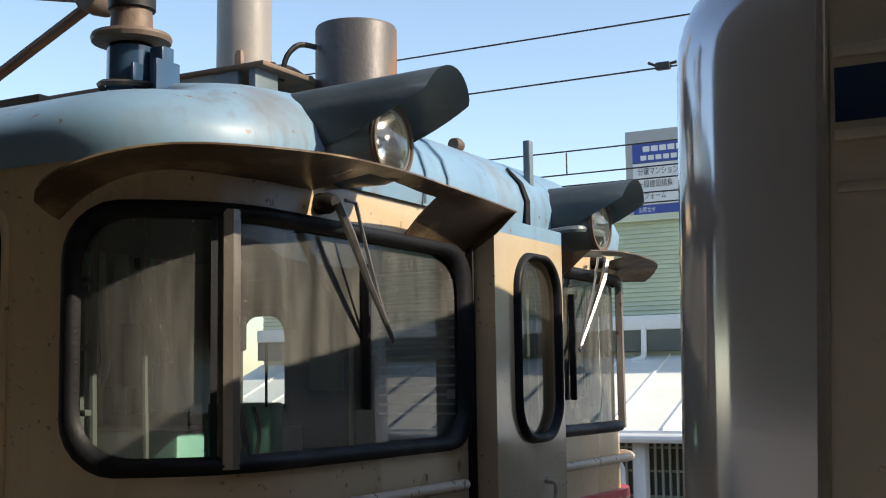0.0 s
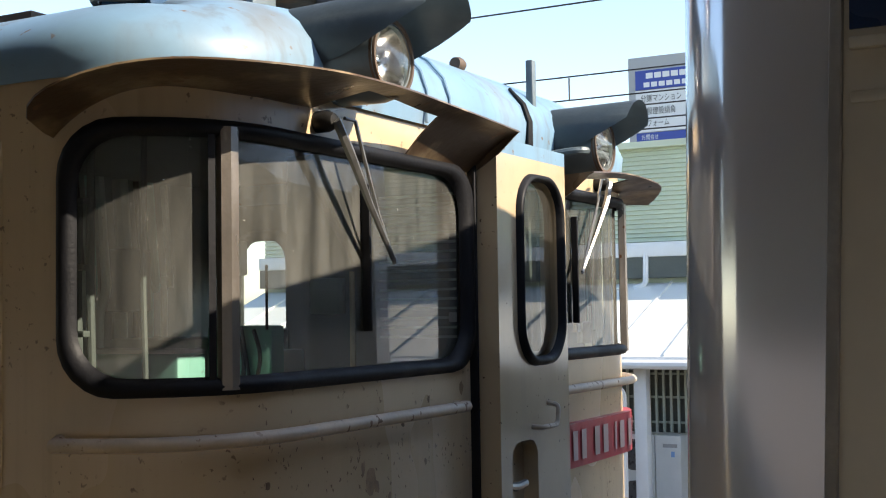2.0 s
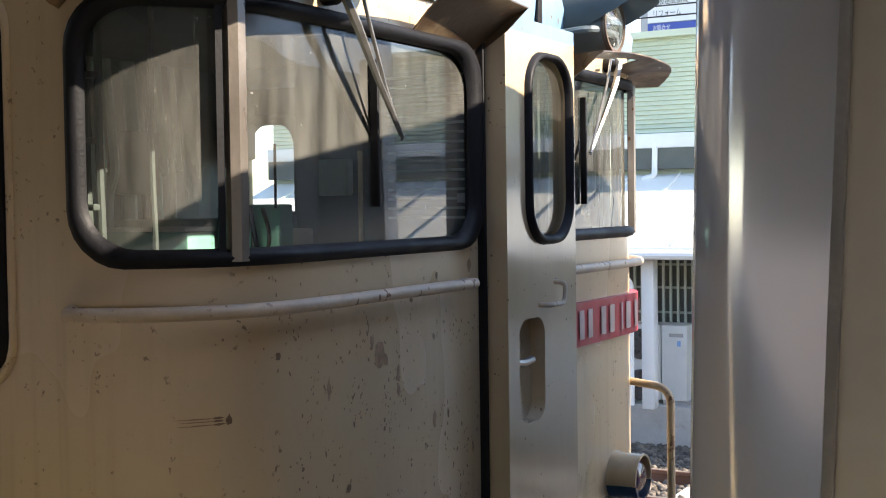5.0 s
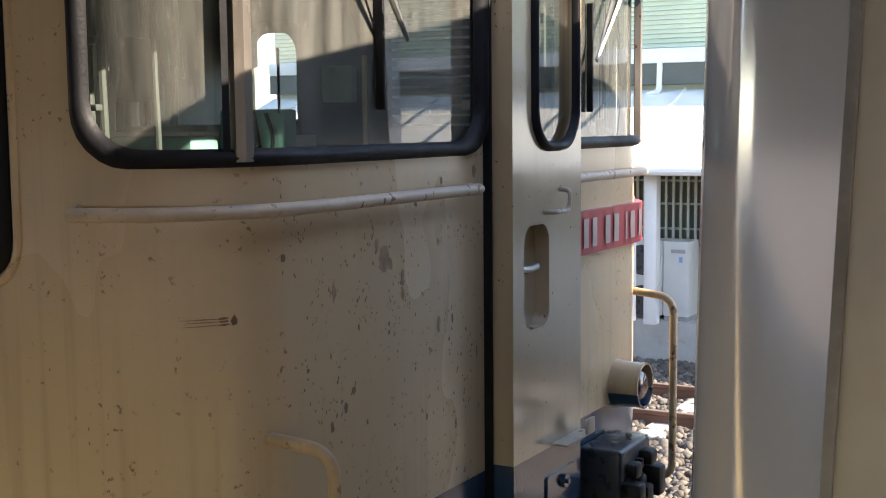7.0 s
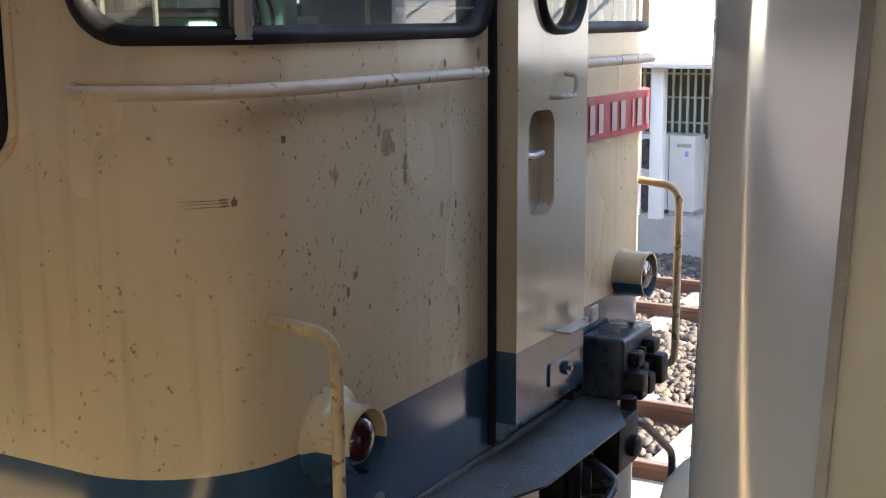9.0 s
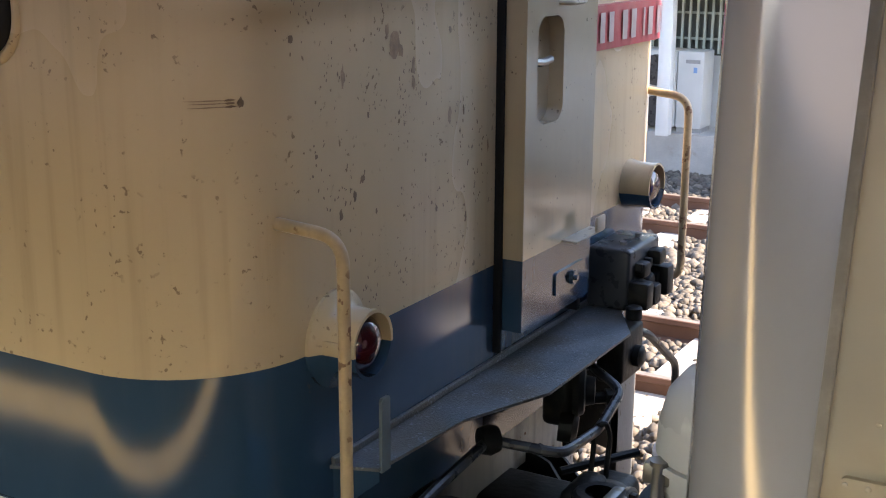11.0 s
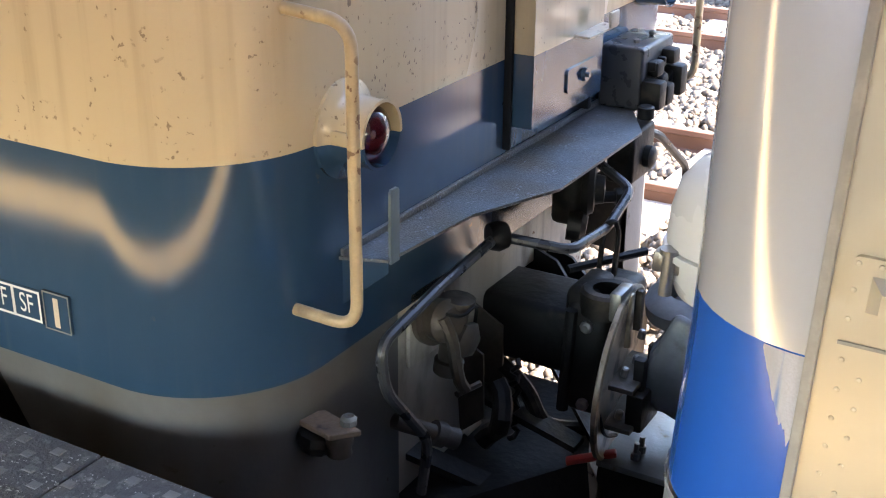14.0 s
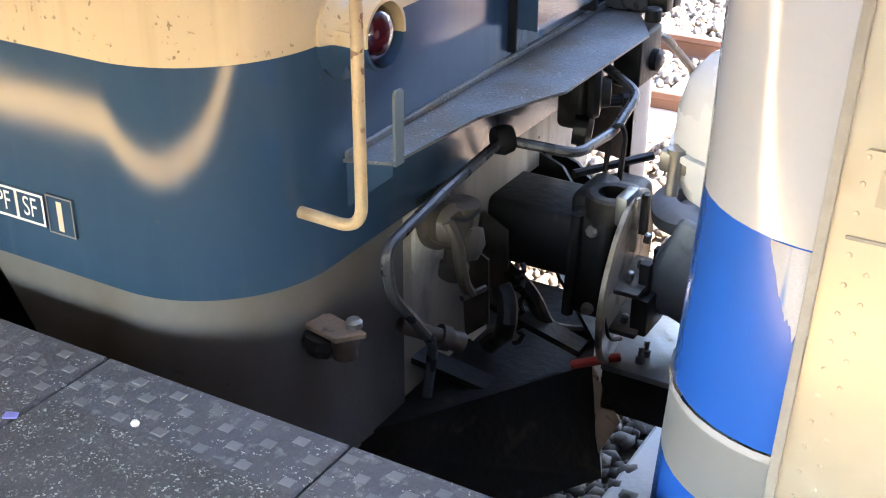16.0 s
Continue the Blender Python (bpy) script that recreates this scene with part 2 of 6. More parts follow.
FRONT_DARK = mat("dark_front_panel", (0.012, 0.013, 0.015), 0.08, vary=0.1, coat=0.5, rough_vary=0.03)
HOUSING = mat("white_housing", (0.66, 0.67, 0.68), 0.3, vary=0.05, scale=6, coat=0.3)
RED_COCK = mat("red_handle", (0.42, 0.04, 0.025), 0.45, vary=0.2, scale=18)
CONCRETE = mat("platform_concrete", (0.098, 0.101, 0.105), 0.75, vary=0.35, scale=7, dirt=(0.19, 0.19, 0.185), dirt_at=0.55, dirt_scale=30,
               specks=(0.42, 0.42, 0.41), speck_at=0.605, speck_scale=125, bump=0.6, bump_scale=90)
GRIT = mat("platform_grit", (0.085, 0.086, 0.085), 0.8, vary=0.5, scale=9, dirt=(0.20, 0.20, 0.185), dirt_at=0.55, dirt_scale=90,
           specks=(0.42, 0.42, 0.39), speck_at=0.575, speck_scale=150, bump=1.0, bump_scale=170)
BUMP = mat("platform_stud", (0.185, 0.187, 0.185), 0.7, vary=0.25, scale=12, bump=0.3, bump_scale=120, random_tint=0.15)
SLEEPER = mat("concrete_sleeper", (0.42, 0.40, 0.37), 0.8, vary=0.15, scale=6, dirt=(0.25, 0.2, 0.16), dirt_at=0.6, bump=0.2)
STONE = mat("ballast_stone", (0.125, 0.105, 0.085), 0.85, vary=0.2, scale=14, bump=0.3, bump_scale=50, random_tint=0.45, island=True)
GROUND = mat("ballast_ground", (0.105, 0.085, 0.066), 0.95, vary=0.35, scale=14, dirt=(0.16, 0.13, 0.10), dirt_at=0.5, dirt_scale=24, bump=0.8, bump_scale=22)
RAIL = mat("rail_rust", (0.15, 0.075, 0.05), 0.65, 0.2, vary=0.2, scale=6, bump=0.1)
RAILHEAD = mat("rail_polish", (0.42, 0.34, 0.28), 0.4, 0.7, vary=0.1, scale=6)
GREEN_WALL = mat("pale_green_siding", (0.55, 0.61, 0.46), 0.5, vary=0.06, scale=1.5)
WHITE_TRIM = mat("white_trim_paint", (0.72, 0.73, 0.72), 0.5, vary=0.06, scale=3, dirt=(0.5, 0.46, 0.4), dirt_at=0.66)
WHITE_ROOF = mat("pale_metal_roof", (0.80, 0.80, 0.745), 0.45, vary=0.05, scale=2)
SHED_DARK = mat("shed_wall_and_gap", (0.10, 0.11, 0.095), 0.7, vary=0.2, scale=4)
LATTICE = mat("window_bar_green", (0.40, 0.44, 0.38), 0.5, vary=0.1)
AC_WHITE = mat("air_conditioner_case", (0.58, 0.58, 0.56), 0.45, vary=0.06, scale=5)
SIGN_GREY = mat("sign_frame", (0.36, 0.36, 0.36), 0.6, vary=0.05)
SIGN_WHITE = mat("sign_white", (0.62, 0.63, 0.66), 0.5, vary=0.03)
SIGN_BLUE = mat("sign_blue", (0.03, 0.06, 0.30), 0.5, vary=0.05)
SIGN_BLACK = mat("sign_lettering", (0.03, 0.03, 0.035), 0.6, vary=0.05)
REFLECT_STRIP = mat("reflection_strip_paint", (0.62, 0.48, 0.24), 0.6, vary=0.15, scale=8, dirt=(0.4, 0.33, 0.2), dirt_at=0.55, bump=0.2)
DISC_IRON = mat("worn_disc_iron", (0.46, 0.37, 0.27), 0.42, 0.4, vary=0.25, scale=10, dirt=(0.10, 0.08, 0.06), dirt_at=0.5, dirt_scale=12, bump=0.1)
CAST = mat("blue_grey_cast_steel", (0.20, 0.215, 0.235), 0.5, 0.4, vary=0.25, scale=8, dirt=(0.08, 0.075, 0.07), dirt_at=0.5, dirt_scale=9, bump=0.2)
WIRE = mat("wire_black", (0.02, 0.02, 0.022), 0.5)
# for the unseen sheets that shade the platform and bounce a little light
SHADE_SHEET = mat("canopy_sheet", (0.40, 0.39, 0.37), 0.6, vary=0.1, scale=2)

# ---- mesh tools ----


def part(name, bm, material, parent=None, label="", smooth=True, angle=35, recalc=True):
    """Links a bmesh as one mesh object, as a part of a thing or by itself."""
    me = bpy.data.meshes.new(name)
    if recalc:
        bmesh.ops.recalc_face_normals(bm, faces=bm.faces)
    bm.to_mesh(me)
    bm.free()
    for m in (material if isinstance(material, (list, tuple)) else [material]):
        me.materials.append(m)
    if smooth:
        me.polygons.foreach_set("use_smooth", [True] * len(me.polygons))
        me.set_sharp_from_angle(angle=radians(angle))
    ob = new(name, me)
    if parent is not None:
        ob.parent = parent
        if parent.type == "EMPTY":
            ob.matrix_parent_inverse = Matrix.Translation(-parent.location)
    if label:
        ob["label"] = label
    return ob


def thing(name, at, label, category, group="", kind=""):
    ob = new(name)
    ob.location = at
    ob.empty_display_size = 0.1
    return tagged(ob, label, category, group, kind)


def box(lo, hi, bevel=0.0, seg=2, bm=None, turn=None):
    bm2 = bmesh.new()
    bmesh.ops.create_cube(bm2, size=1)
    c, s = (Vector(lo) + Vector(hi)) / 2, Vector(hi) - Vector(lo)
    for v in bm2.verts:
        v.co = Vector((v.co.x * s.x, v.co.y * s.y, v.co.z * s.z))
    if bevel:
        bmesh.ops.bevel(bm2, geom=bm2.edges[:], offset=bevel, segments=seg, affect="EDGES", profile=0.5)
    for v in bm2.verts:
        v.co = (turn @ v.co if turn else v.co) + c
    return merge(bm, bm2)


def merge(bm, add):
    if bm is None:
        return add
    me = bpy.data.meshes.new("tmp")
    add.to_mesh(me)
    add.free()
    bm.from_mesh(me)
    bpy.data.meshes.remove(me)
    return bm


def smooth_line(pts, radius, seg=5):
    """A polyline with its corners rounded."""
    pts = [Vector(p) for p in pts]
    out = [pts[0]]
    for a, b, c in zip(pts, pts[1:], pts[2:]):
        u, v = (a - b), (c - b)
        r = min(radius, u.length * 0.45, v.length * 0.45)
        p, q = b + u.normalized() * r, b + v.normalized() * r
        for i in range(seg + 1):
            t = i / seg
            out.append(p * (1 - t) ** 2 + b * 2 * t * (1 - t) + q * t * t)
    out.append(pts[-1])
    return out


def tube(pts, r, sides=10, bm=None, caps=True, rad=None):
    """A round bar along a line of points."""
    bm2 = bmesh.new()
    pts = [Vector(p) for p in pts]
    rings, up = [], None
    for i, p in enumerate(pts):
        d = (pts[min(i + 1, len(pts) - 1)] - pts[max(i - 1, 0)]).normalized()
        if up is None:
            up = d.orthogonal().normalized()
        up = (up - d * up.dot(d)).normalized()
        w = d.cross(up)
        rr = rad[i] if rad else r
        rings.append([bm2.verts.new(p + (up * math.cos(a) + w * math.sin(a)) * rr) for a in (2 * math.pi * k / sides for k in range(sides))])
    for a, b in zip(rings, rings[1:]):
        for k in range(sides):
            bm2.faces.new((a[k], a[(k + 1) % sides], b[(k + 1) % sides], b[k]))
    if caps:
        bm2.faces.new(rings[0])
        bm2.faces.new(rings[-1])
    return merge(bm, bm2)


def lathe(profile, at, axis, sides=28, bm=None):
    """Turns (radius, distance) pairs round an axis through the point at."""
    z = Vector(axis).normalized()
    x = z.orthogonal().normalized()
    y = z.cross(x)
    bm2 = bmesh.new()
    rings = []
    for r, d in profile:
        if r < 1e-5:
            rings.append([bm2.verts.new(Vector(at) + z * d)])
        else:
            rings.append([bm2.verts.new(Vector(at) + z * d + (x * math.cos(a) + y * math.sin(a)) * r) for a in (2 * math.pi * k / sides for k in range(sides))])
    for a, b in zip(rings, rings[1:]):
        for k in range(sides):
            j = (k + 1) % sides
            if len(a) == 1 and len(b) == 1:
                continue
            if len(a) == 1:
                bm2.faces.new((a[0], b[k], b[j]))
            elif len(b) == 1:
                bm2.faces.new((a[k], a[j], b[0]))
            else:
                bm2.faces.new((a[k], a[j], b[j], b[k]))
    return merge(bm, bm2)


def slab(outline, normal, depth, bm=None, bevel=0.0):
    """A flat plate: a planar outline of points pushed by depth along normal."""
    bm2 = bmesh.new()
    n = Vector(normal) * depth
    a = [bm2.verts.new(p) for p in outline]
    b = [bm2.verts.new(Vector(p) + n) for p in outline]
    bm2.faces.new(a)
    bm2.faces.new(list(reversed(b)))
    for i in range(len(a)):
        j = (i + 1) % len(a)
        bm2.faces.new((a[i], a[j], b[j], b[i]))
    if bevel:
        bmesh.ops.bevel(bm2, geom=bm2.edges[:], offset=bevel, segments=1, affect="EDGES")
    return merge(bm, bm2)


def round_rect(x0, x1, y0, y1, r, n=6):
    out = []
    for cx, cy, a0 in ((x1 - r, y1 - r, 0), (x0 + r, y1 - r, 90), (x0 + r, y0 + r, 180), (x1 - r, y0 + r, 270)):
        for i in range(n + 1):
            a = radians(a0 + 90 * i / n)
            out.append((cx + r * math.cos(a), cy + r * math.sin(a)))
    return out


def ring_frame(outer, inner, put, d0, d1, bm=None):
    """A frame between two outlines with equal counts; put(u, v, d) gives the place, d the height above the surface."""
    bm2 = bmesh.new()
    k = len(outer)
    mid = [((o[0] + i[0]) / 2, (o[1] + i[1]) / 2) for o, i in zip(outer, inner)]
    q1 = [(o[0] * 0.85 + i[0] * 0.15, o[1] * 0.85 + i[1] * 0.15) for o, i in zip(outer, inner)]
    q3 = [(o[0] * 0.15 + i[0] * 0.85, o[1] * 0.15 + i[1] * 0.85) for o, i in zip(outer, inner)]
    loops = [[bm2.verts.new(put(u, v, d)) for u, v in line] for line, d in
             ((outer, d0), (q1, d0 + (d1 - d0) * 0.75), (mid, d1), (q3, d0 + (d1 - d0) * 0.75), (inner, d0))]
    for a, b in zip(loops, loops[1:]):
        for i in range(k):
            j = (i + 1) % k
            bm2.faces.new((a[i], a[j], b[j], b[i]))
    return merge(bm, bm2)


def dense(outline, step):
    out = []
    for (a, b), (c, d) in zip(outline, outline[1:] + outline[:1]):
        n = max(1, int(math.hypot(c - a, d - b) / step))
        out += [(a + (c - a) * i / n, b + (d - b) * i / n) for i in range(n)]
    return out

# ---- the electric locomotive ----
X0, YC, HALF, R = -1.52, -0.052, 1.288, 0.32      # front plane, centre line, half width, corner radius
ARC = R * math.pi / 2
SIDE = HALF - R + ARC                          # the girth at which the side begins
LENGTH = 16.4


def hull(s, d=0.0, inset=0.0):
    """The place in plan at girth s from the centre of the front (plus: platform side), d outside the skin."""
    q, g = abs(s), 1 if s >= 0 else -1
    if q <= HALF - R:
        x, y, nx, ny = X0, q, 1, 0
    elif q <= SIDE:
        a = (q - (HALF - R)) / R
        x, y, nx, ny = X0 - R + R * math.cos(a), HALF - R + R * math.sin(a), math.cos(a), math.sin(a)
    else:
        x, y, nx, ny = X0 - R - (q - SIDE), HALF, 0, 1
    e = d - inset
    return Vector((x + nx * e, YC - g * (y + ny * e), 0))


def on_hull(s, z, d=0.0):
    p = hull(s, d)
    return Vector((p.x, p.y, z))


loco = thing("electric_locomotive", (X0 - LENGTH / 2, YC, -0.95), "weathered blue and cream electric locomotive standing at the platform", "locomotive")

Z_SKIRT, Z_BLUE, Z_CREAM, Z_EAVE = -0.50, 0.056, 0.583, 2.075
WIN_OUT, WIN_IN = (0.093, 1.443, 1.443, 1.992), (0.158, 1.403, 1.486, 1.958)
SIDE_WIN = (1.613, 2.31, 1.215, 2.005)
FAR_DOOR_WIN = (-2.99, -2.715, 1.05, 1.935)
DOOR_Y = (-0.150, 0.312)
DOOR_WIN = (-0.035, 0.272, 1.446, 1.988)
OPENINGS = [(0.128, 1.423, 1.465, 1.975), (-1.423, -0.128, 1.465, 1.975), (1.638, 2.288, 1.24, 1.98), (-2.288, -1.638, 1.24, 1.98), FAR_DOOR_WIN]


def inside(s, z, o):
    r = 0.09
    a, b, c, d = o
    if not (a < s < b and c < z < d):
        return False
    dx, dz = max(a + r - s, s - b + r, 0), max(c + r - z, z - d + r, 0)
    return dx * dx + dz * dz < r * r


def shell(z0, z1, s0, s1, holes=(), thick=0.03):
    """A stretch of the body's skin with real openings."""
    bm = bmesh.new()
    marks = {s0, s1}
    fine = [(-2.3, 2.3)] + [(h[0] - 0.1, h[1] + 0.1) for h in holes]
    for k in range(math.ceil(s0), math.floor(s1) + 1):
        marks.add(float(k))
    for a, b in fine:
        marks |= {round(a + 0.02 * k, 4) for k in range(round((b - a) / 0.02) + 1)}
    ss = sorted(m for m in marks if s0 <= m <= s1)
    ss = [m for i, m in enumerate(ss) if i == 0 or m - ss[i - 1] > 0.004]
    nz = max(1, round((z1 - z0) / (0.02 if holes else 0.3)))
    zs = [z0 + (z1 - z0) * i / nz for i in range(nz + 1)]
    for d in (0.0, -thick):
        grid = {}

        def v(i, j):
            if (i, j) not in grid:
                grid[i, j] = bm.verts.new(on_hull(ss[i], zs[j], d))
            return grid[i, j]
        for i in range(len(ss) - 1):
            for j in range(len(zs) - 1):
                cs, cz = (ss[i] + ss[i + 1]) / 2, (zs[j] + zs[j + 1]) / 2
                if not any(inside(cs, cz, h) for h in holes):
                    q = (v(i, j), v(i, j + 1), v(i + 1, j + 1), v(i + 1, j))
                    bm.faces.new(q if d == 0 else q[::-1]).material_index = 0 if d == 0 else 1
    return bm


S_END = SIDE + LENGTH - R
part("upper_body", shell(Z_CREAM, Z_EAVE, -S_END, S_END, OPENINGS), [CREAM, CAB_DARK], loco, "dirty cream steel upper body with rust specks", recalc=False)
part("lower_body", shell(Z_BLUE, Z_CREAM, -S_END, S_END), [BLUE, CAB_DARK], loco, "glossy faded blue lower body band", recalc=False)
part("skirt", shell(Z_SKIRT, Z_BLUE, -S_END, -0.868), [GREY, BLACK], loco, "grimy grey skirt", recalc=False)
near = shell(Z_SKIRT, Z_BLUE, 0.868, 1.908)
for v in near.verts:   # the skirt's rear edge is cut at a slant
    k = 1.0 if v.co.x < X0 - R else 0.0
    v.co.x += k * (Z_BLUE - v.co.z) * 0.62 * max(0.0, (X0 - R - v.co.x) / 0.44)
part("skirt", near, [GREY, BLACK], loco, "grimy grey skirt with a slanted rear edge", recalc=False)
part("skirt", shell(Z_SKIRT, Z_BLUE, 3.4, S_END), [GREY, BLACK], loco, "grimy grey skirt", recalc=False)
rear_x = X0 - LENGTH
part("rear_wall", box((rear_x - 0.03, YC - HALF, Z_SKIRT), (rear_x, YC + HALF, Z_EAVE + 0.2)), CREAM, loco)


def roof_mesh():
    """The roof edge swept round the body, with a low crown."""
    prof = [(0.012, Z_EAVE - 0.004), (0.016, Z_EAVE + 0.03), (0.02, Z_EAVE + 0.075), (0.0, Z_EAVE + 0.13), (-0.045, Z_EAVE + 0.18), (-0.11, Z_EAVE + 0.222), (-0.20, Z_EAVE + 0.248), (-0.30, Z_EAVE + 0.262)]
    bm = bmesh.new()
    n = 60
    ss = [-S_END, -2.2] + [-1.9 + 3.8 * i / n for i in range(n + 1)] + [2.2, S_END]
    rows = []
    for s in ss:
        row = []
        k = min(1.0, max(0.0, (abs(s) - 0.72) / 0.48))
        rise = 1.0 - 0.25 * k * k * (3 - 2 * k)      # the crown is lower over the sides than over the middle of the front
        for d, z in prof:
            p = hull(s, d)
            row.append(bm.verts.new((p.x, p.y, Z_EAVE + (z - Z_EAVE) * rise)))
        c = hull(s, -0.30)
        row.append(bm.verts.new((min(c.x, X0 - 0.9), YC + (c.y - YC) * 0.55, Z_EAVE + 0.225)))
        row.append(bm.verts.new((min(c.x, X0 - 0.9), YC, Z_EAVE + 0.25)))
        rows.append(row)
    for a, b in zip(rows, rows[1:]):
        for j in range(len(a) - 1):
            bm.faces.new((a[j], a[j + 1], b[j + 1], b[j]))
    bmesh.ops.remove_doubles(bm, verts=bm.verts[:], dist=0.0005)
    return bm


part("roof", roof_mesh(), ROOF_BLUE, loco, "pale blue rounded roof edge with worn paint", angle=60)


def cab_window(sign, loco):
    """A wrap-round front window: rubber gasket, post and two panes."""
    def put(u, v, d):
        return on_hull(sign * u, v, d)
    a, b, c, d = WIN_OUT
    outer = dense(round_rect(a, b, c, d, 0.115), 0.04)
    e = WIN_IN
    mu, mv = (a + b) / 2, (c + d) / 2
    inner = [(mu + (u - mu) * (e[1] - e[0]) / (b - a) + ((e[0] + e[1]) / 2 - mu), mv + (v - mv) * (e[3] - e[2]) / (d - c)) for u, v in outer]
    frame_ob = part("window_gasket", ring_frame(outer, inner, put, -0.004, 0.022), RUBBER, loco, "black rubber window gasket", angle=80)
    bm = bmesh.new()
    lines = [[bm.verts.new(put(1.1055 + u, z, h)) for u, h in ((-0.021, 0.0), (-0.019, 0.02), (0, 0.027), (0.017, 0.02), (0.019, 0.0))] for z in (1.455, 1.6, 1.8, 1.975)]
    for p, q in zip(lines, lines[1:]):
        for k in range(4):
            bm.faces.new((p[k], p[k + 1], q[k + 1], q[k]))
    part("window_post", bm, POST, loco, "worn metal window post")
    strip = [put(1.127 + u, z, h) for u, z, h in ((0, 1.46, 0.004), (0.014, 1.46, 0.004), (0.014, 1.975, 0.004), (0, 1.975, 0.004))]
    part("post_seal", slab(strip, (0.5, -0.8 * sign, 0), 0.012), RUBBER, loco, "black post seal")
    for u0, u1 in ((0.138, 1.088), (1.123, 1.418)):
        bm = bmesh.new()
        n = 14
        cols = [[bm.verts.new(put(u0 + (u1 - u0) * i / n, z, -0.012)) for z in (1.465, 1.98)] for i in range(n + 1)]
        for p, q in zip(cols, cols[1:]):
            bm.faces.new((p[0], p[1], q[1], q[0]) if sign > 0 else (p[0], q[0], q[1], p[1]))
        pane = part("pane", bm, GLASS, loco, "dusty cab window glass", recalc=False)
        pane.visible_shadow = False


for sign in (1, -1):
    cab_window(sign, loco)


def side_window(sign):
    def put(u, v, d):
        return on_hull(sign * u, v, d)
    a, b, c, d = SIDE_WIN
    outer = dense(round_rect(a, b, c, d, 0.09), 0.05)
    inner = [((a + b) / 2 + (u - (a + b) / 2) * 0.87, (c + d) / 2 + (v - (c + d) / 2) * 0.88) for u, v in outer]
    part("side_window_gasket", ring_frame(outer, inner, put, -0.004, 0.02), RUBBER, loco, "black rubber side window gasket", angle=80)
    part("side_window_frame", ring_frame([((a + b) / 2 + (u - (a + b) / 2) * 1.05, (c + d) / 2 + (v - (c + d) / 2) * 1.05) for u, v in outer if v > -9], outer, put, -0.004, 0.012),
         CREAM, loco, "cream window surround", angle=80)
    bm = bmesh.new()
    bm.faces.new([bm.verts.new(put(u, v, -0.01)) for u, v in (((a, c), (a, d), (b, d), (b, c)) if sign > 0 else ((a, c), (b, c), (b, d), (a, d)))])
    part("side_pane", bm, GLASS_CLEAN, loco, recalc=False).visible_shadow = False


side_window(1)
side_window(-1)

# front door in the middle, standing proud of the skin
DX = X0 + 0.08


